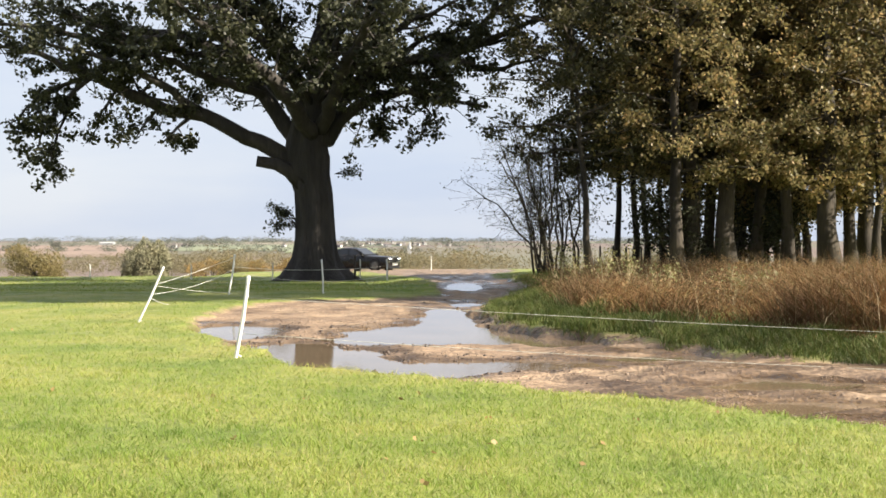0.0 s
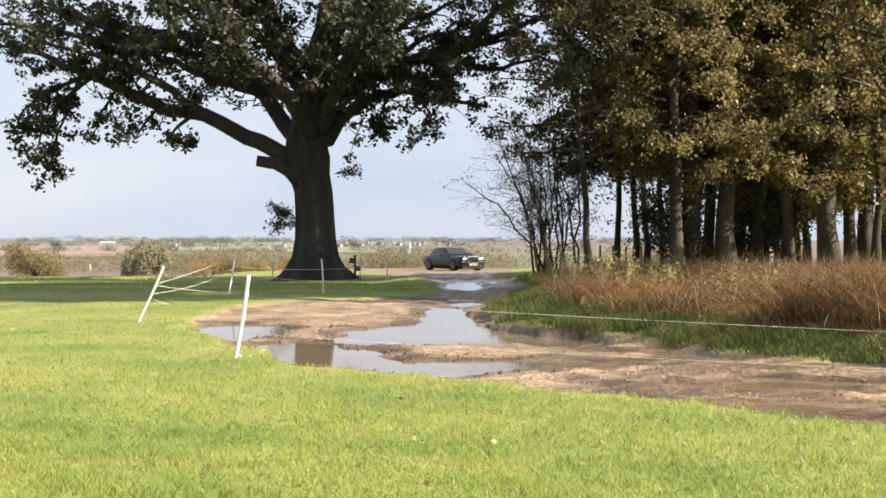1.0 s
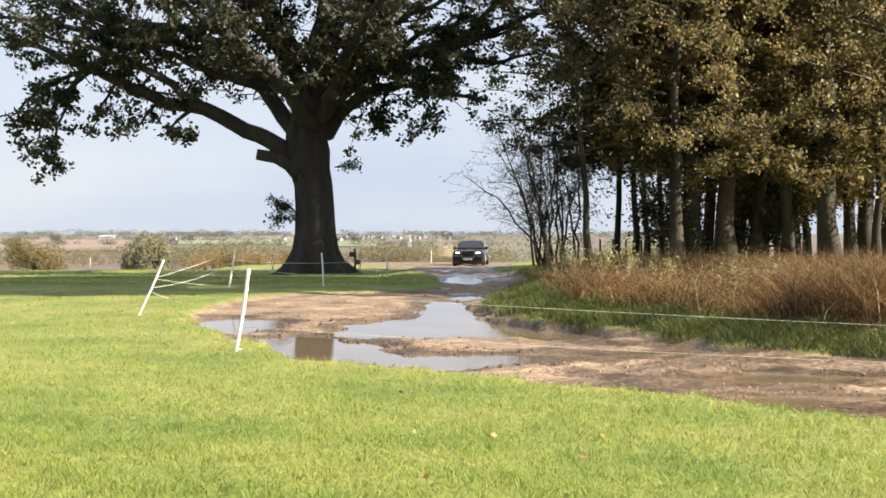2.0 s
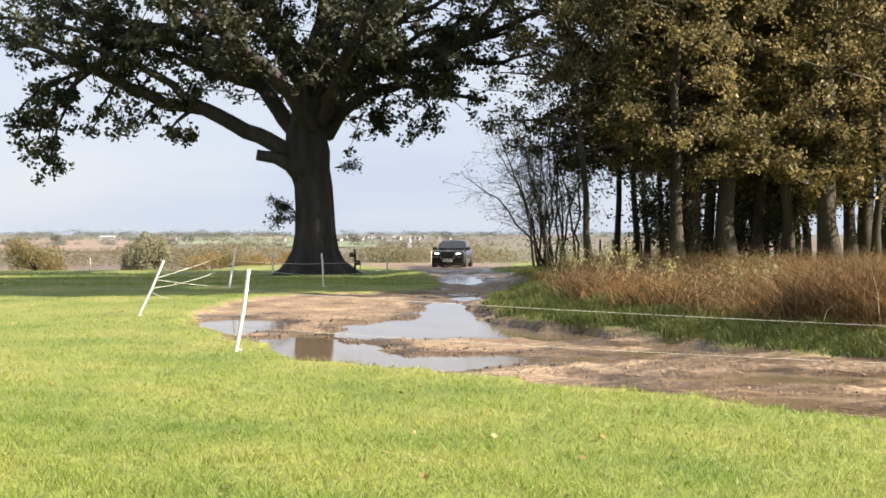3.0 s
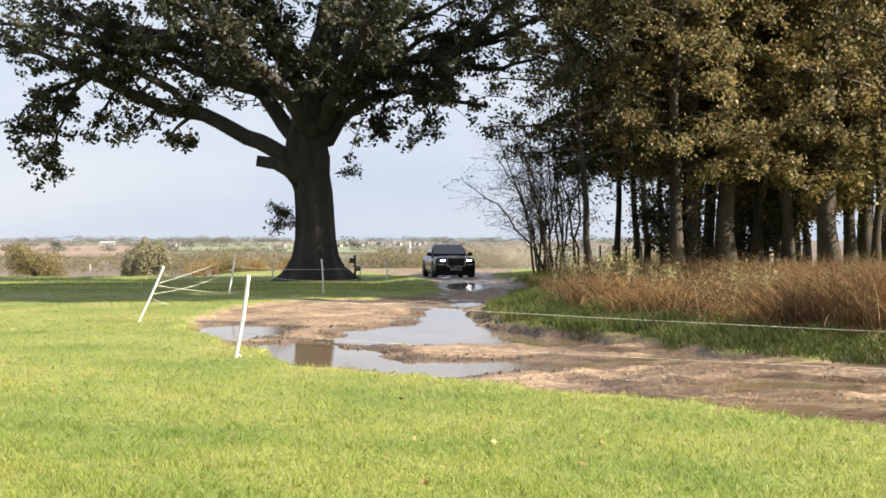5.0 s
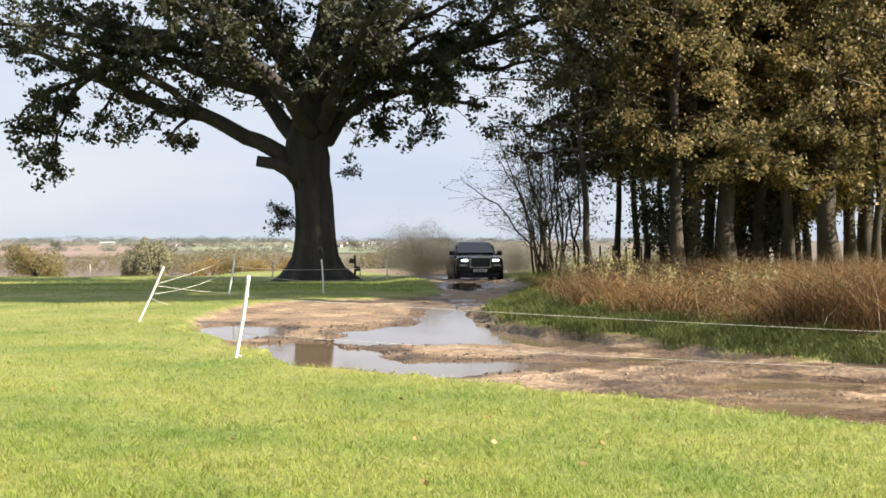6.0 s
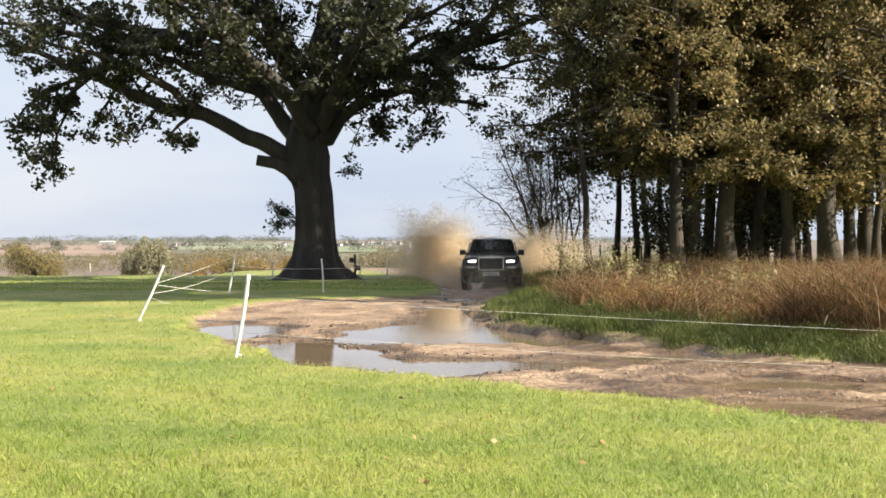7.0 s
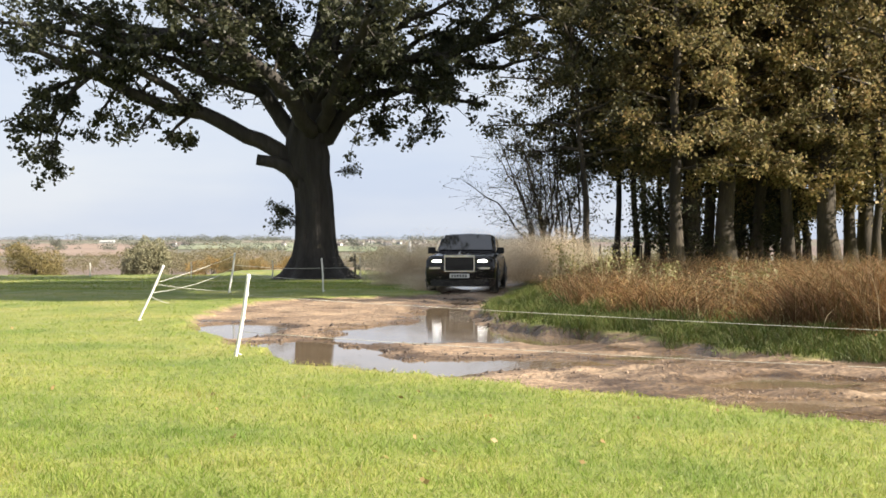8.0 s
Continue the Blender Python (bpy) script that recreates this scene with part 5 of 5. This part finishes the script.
# seconds, x, y, heading (0: towards the camera's side, positive: turned to +x), lean
DRIVE = ((0.0, -6.0, 87.0, 62), (0.3, -3.6, 86.6, 53), (0.6, -1.4, 86.0, 43), (0.8, -0.3, 85.4, 36), (1.0, 0.65, 84.6, 28), (1.2, 1.25, 83.7, 19), (1.5, 1.95, 82.0, 5),
         (1.7, 2.0, 80.6, -2), (2.2, 1.6, 77.5, -6), (2.8, 0.82, 74.6, -7), (3.5, 0.15, 71.2, -5), (4.0, -0.2, 67.4, -3), (4.5, -0.16, 63.8, 2), (4.7, -0.05, 62.3, 5),
         (5.3, 0.55, 57.8, 8), (5.8, 1.12, 53.8, 4.5), (6.3, 1.56, 48.8, 3), (6.8, 1.75, 44.2, 0), (7.0, 1.73, 42.8, -3), (7.3, 1.55, 40.8, -7), (7.6, 1.12, 38.7, -8), (8.0, 0.76, 36.2, -6))


# ---- thrown mud and water ----
def spray_material():
    m, n, l, b = nodes_of("muddy_spray")
    g = n.new("ShaderNodeNewGeometry")
    l.new(ramp_of(n, l, g.outputs["Random Per Island"], [(0.66, 0.55, 0.41), (0.76, 0.65, 0.49), (0.7, 0.59, 0.44)], (0, 1)), b.inputs["Base Color"])
    b.inputs["Roughness"].default_value = 0.6
    tr = n.new("ShaderNodeBsdfTranslucent")
    tr.inputs["Color"].default_value = (0.74, 0.63, 0.47, 1)
    mx = n.new("ShaderNodeMixShader")
    mx.inputs["Fac"].default_value = 0.5
    l.new(b.outputs["BSDF"], mx.inputs[1])
    l.new(tr.outputs["BSDF"], mx.inputs[2])
    thin = n.new("ShaderNodeBsdfTransparent")
    mist = n.new("ShaderNodeMixShader")
    mist.inputs["Fac"].default_value = 0.75
    l.new(thin.outputs["BSDF"], mist.inputs[1])
    l.new(mx.outputs["Shader"], mist.inputs[2])
    l.new(mist.outputs["Shader"], n["Material Output"].inputs["Surface"])
    return m


SPRAY = spray_material()


def make_spray(seed, radii, n, drop, label):
    """A cloud of flying drops, thick in its middle and ragged at its rim."""
    rs = np.random.RandomState(seed)
    n = int(n * 1.1)
    ball = rs.normal(0, 1, (n, 3))
    ball *= (rs.rand(n) ** 0.6 / np.linalg.norm(ball, axis=1))[:, None]
    # jets thrown up and out from the wheel, widening, in a loose haze
    jets = np.clip(rs.normal(0, 1, (22, 3)), -1.5, 1.5) * (0.65, 0.65, 0.45) + (0, 0, 0.8)
    k = rs.randint(0, 22, n)
    along = rs.rand(n) ** 0.75 * (0.75 + 0.5 * rs.rand(22))[k]
    foot = np.array((0, 0, -0.85)) + rs.normal(0, 0.3, (22, 3)) * (1, 1, 0.2)
    c = foot[k] + jets[k] * along[:, None] + ball * (0.2 + 0.45 * along)[:, None]
    haze = rs.rand(n) < 0.45
    c = np.where(haze[:, None], ball * (1.15, 1.15, 1.0) * (1 + 0.2 * np.sin(ball[:, [1, 2, 0]] * 7)) - (0, 0, 0.15), c) * np.array(radii)
    s = drop * 0.9 * (0.6 + 0.8 * rs.rand(n))
    v = c[:, None] + rs.normal(0, 1, (n, 3, 3)) * s[:, None, None]
    f = np.arange(n * 3).reshape(-1, 3)
    return tagged(placed("mud_spray", array_mesh("mud_spray", v.reshape(-1, 3), f), SPRAY), label, "spray", group="thrown mud spray", kind="stuff")


# radii, drops, drop size, then rows of seconds, x, y, z
SPRAYS = (
    ((1.65, 1.1, 1.15), 110000, 0.0115, ((4.9, -0.9, 57, -3.4), (5.25, -0.9, 56, -0.6), (5.55, -1.0, 55, 1.0), (5.8, -1.0, 54.5, 1.4), (6.05, -0.95, 54, 1.25), (6.3, -1.0, 54, 0.2), (6.8, -1.0, 54, -3.4))),
    ((1.5, 1.0, 0.9), 70000, 0.0115, ((5.2, -0.8, 55, -3.0), (5.6, -0.8, 54, 0.0), (6.0, -0.9, 52, 0.8), (6.4, -0.9, 51, 0.6), (7.0, -0.9, 51, 0.2), (8.0, -1, 51, -0.6))),
    ((2.4, 1.5, 0.75), 24000, 0.010, ((2.6, 2.4, 78, -2.6), (3.2, 2.7, 77, -0.2), (4.0, 3.2, 75, 0.6), (5.0, 4.0, 74, 0.7), (6.5, 4.6, 74, 0.4), (8.0, 5.0, 74, 0.0))),
    ((1.9, 1.5, 0.85), 30000, 0.010, ((3.9, 2.0, 68, -2.6), (4.3, 2.2, 67, 0.1), (4.9, 2.8, 66, 0.8), (5.8, 3.4, 64, 0.9), (7.0, 4.0, 63, 0.6), (8.0, 4.4, 63, 0.4))),
    ((1.4, 1.2, 1.0), 45000, 0.0115, ((5.0, 2.9, 58, -3.0), (5.5, 3.0, 56, 0.3), (5.9, 3.3, 55, 0.9), (6.6, 3.7, 54, 0.9), (8.0, 4.2, 54, 0.5))),
    ((1.25, 1.0, 1.45), 180000, 0.0098, ((6.0, -0.5, 49, -3.6), (6.25, -0.6, 48.6, -0.4), (6.5, -0.75, 47.8, 0.75), (6.7, -0.75, 47.2, 1.05), (6.9, -0.6, 46.4, 1.45), (7.1, -0.4, 45.8, 1.55), (7.4, -0.3, 45.4, 1.25), (7.7, -0.3, 45, 0.0), (8.0, -0.3, 45, -2.4))),
    ((1.3, 1.0, 1.3), 95000, 0.0098, ((6.45, 0.0, 47.6, -3.8), (6.75, 0.1, 47.2, 0.2), (7.0, 0.35, 46.8, 1.4), (7.25, 0.7, 46.4, 1.6), (7.5, 0.8, 46, 1.45), (7.8, 1.0, 45.8, 0.0), (8.0, 1.0, 45.8, -1.8))),
    ((2.3, 1.5, 1.5), 170000, 0.0095, ((6.65, 1.2, 48.6, -5.2), (7.0, 1.2, 48.2, 0.2), (7.25, 1.0, 47.8, 1.7), (7.55, 1.2, 47.6, 1.9), (8.0, 2.7, 47.4, 0.8))),
    ((0.6, 0.6, 0.75), 28000, 0.0095, ((6.7, 0.3, 41.5, -2.6), (7.0, 0.2, 41.2, 0.1), (7.25, 0.15, 40.6, 0.5), (7.5, 0.1, 40, 0.1), (7.9, 0.0, 39.5, -1.8), (8.0, 0.0, 39.5, -2.0))),
    ((1.6, 1.0, 1.1), 110000, 0.011, ((5.9, 3.6, 47.4, -3.2), (6.25, 3.7, 47.0, 0.5), (6.5, 3.8, 46.8, 1.1), (6.8, 3.9, 46.8, 1.2), (7.2, 4.0, 46.6, 1.1), (8.0, 4.2, 46.2, 0.9))),
    ((1.6, 1.0, 0.85), 85000, 0.0105, ((6.9, 2.6, 42, -3.0), (7.3, 2.8, 41.5, 0.6), (7.6, 2.9, 41, 1.0), (8.0, 2.9, 40.6, 0.9))),
    ((1.3, 0.8, 0.95), 125000, 0.0105, ((7.0, -0.7, 41, -2.8), (7.4, -0.9, 40.6, 0.5), (7.7, -1.05, 40, 0.75), (8.0, -1.1, 39.4, 0.7))),
    ((0.85, 0.5, 0.6), 60000, 0.0085, ((6.1, 1.1, 44.9, -2.4), (6.35, 1.05, 44.4, 0.2), (6.5, 1.0, 44.0, 0.45), (6.7, 0.7, 43.2, 0.4), (6.9, 0.3, 42.4, 0.1), (7.2, 0.1, 42, -1.8), (8.0, 0.1, 42, -2.4))),
    ((1.3, 0.5, 0.9), 50000, 0.004, ((6.5, 1.5, 43, -2.8), (6.8, 1.45, 41.2, 0.2), (7.0, 1.3, 39.4, 0.5), (7.5, 0.9, 35.8, 0.4), (7.8, 0.7, 33.9, 0.15), (8.0, 0.6, 32.6, -0.2))),
    ((0.75, 0.6, 0.5), 60000, 0.0085, ((7.0, 0.2, 39.4, -2.0), (7.3, 0.1, 38.2, 0.0), (7.6, -0.15, 36.4, 0.2), (8.0, -0.45, 34.6, 0.15))),
    ((0.7, 0.7, 0.6), 9000, 0.010, ((0.9, 0.0, 85, -2.4), (1.3, 0.6, 85, 0.0), (1.6, 0.5, 84.5, 0.5), (2.2, 0.3, 84.5, 0.3), (2.8, 0.2, 84.5, -1.0), (3.4, 0.2, 84.5, -2.4))),
)
CLOUDS = [make_spray(50 + i, r, n, drop, "brown muddy water spray thrown up by wheels") for i, (r, n, drop, rows) in enumerate(SPRAYS)]


# ---- everything that moves ----
def motions():
    rows = []
    for t, x, y, turn in DRIVE:
        z = float(base_height(np.array([x]), np.array([y]))[0]) - 0.05 + 0.08 * smooth01((t - 7.2) / 0.7)
        rows.append((t, pose(x, y, z, 0, 0, turn)))
    walk(CAR, rows)
    # rolling: distance along the way over the tyre's radius
    ts = np.arange(0, 8.001, 1 / 30)
    px = np.interp(ts, [r[0] for r in DRIVE], [r[1] for r in DRIVE])
    py = np.interp(ts, [r[0] for r in DRIVE], [r[2] for r in DRIVE])
    way = np.concatenate([[0], np.cumsum(np.hypot(np.diff(px), np.diff(py)))])
    for hub, x, y in WHEELS:
        walk(hub, [(float(t), pose(x, y, 0.4, math.degrees(w / 0.4), 0, 0)) for t, w in zip(ts, way)])
    for cloud, (r, n, drop, path) in zip(CLOUDS, SPRAYS):
        keys = [(t, pose(x, y, z)) for t, x, y, z in path]
        if path[0][0] > 0:
            keys.insert(0, (0.0, keys[0][1]))
        if path[-1][0] < 8:
            keys.append((8.0, keys[-1][1]))
        walk(cloud, keys)


motions()
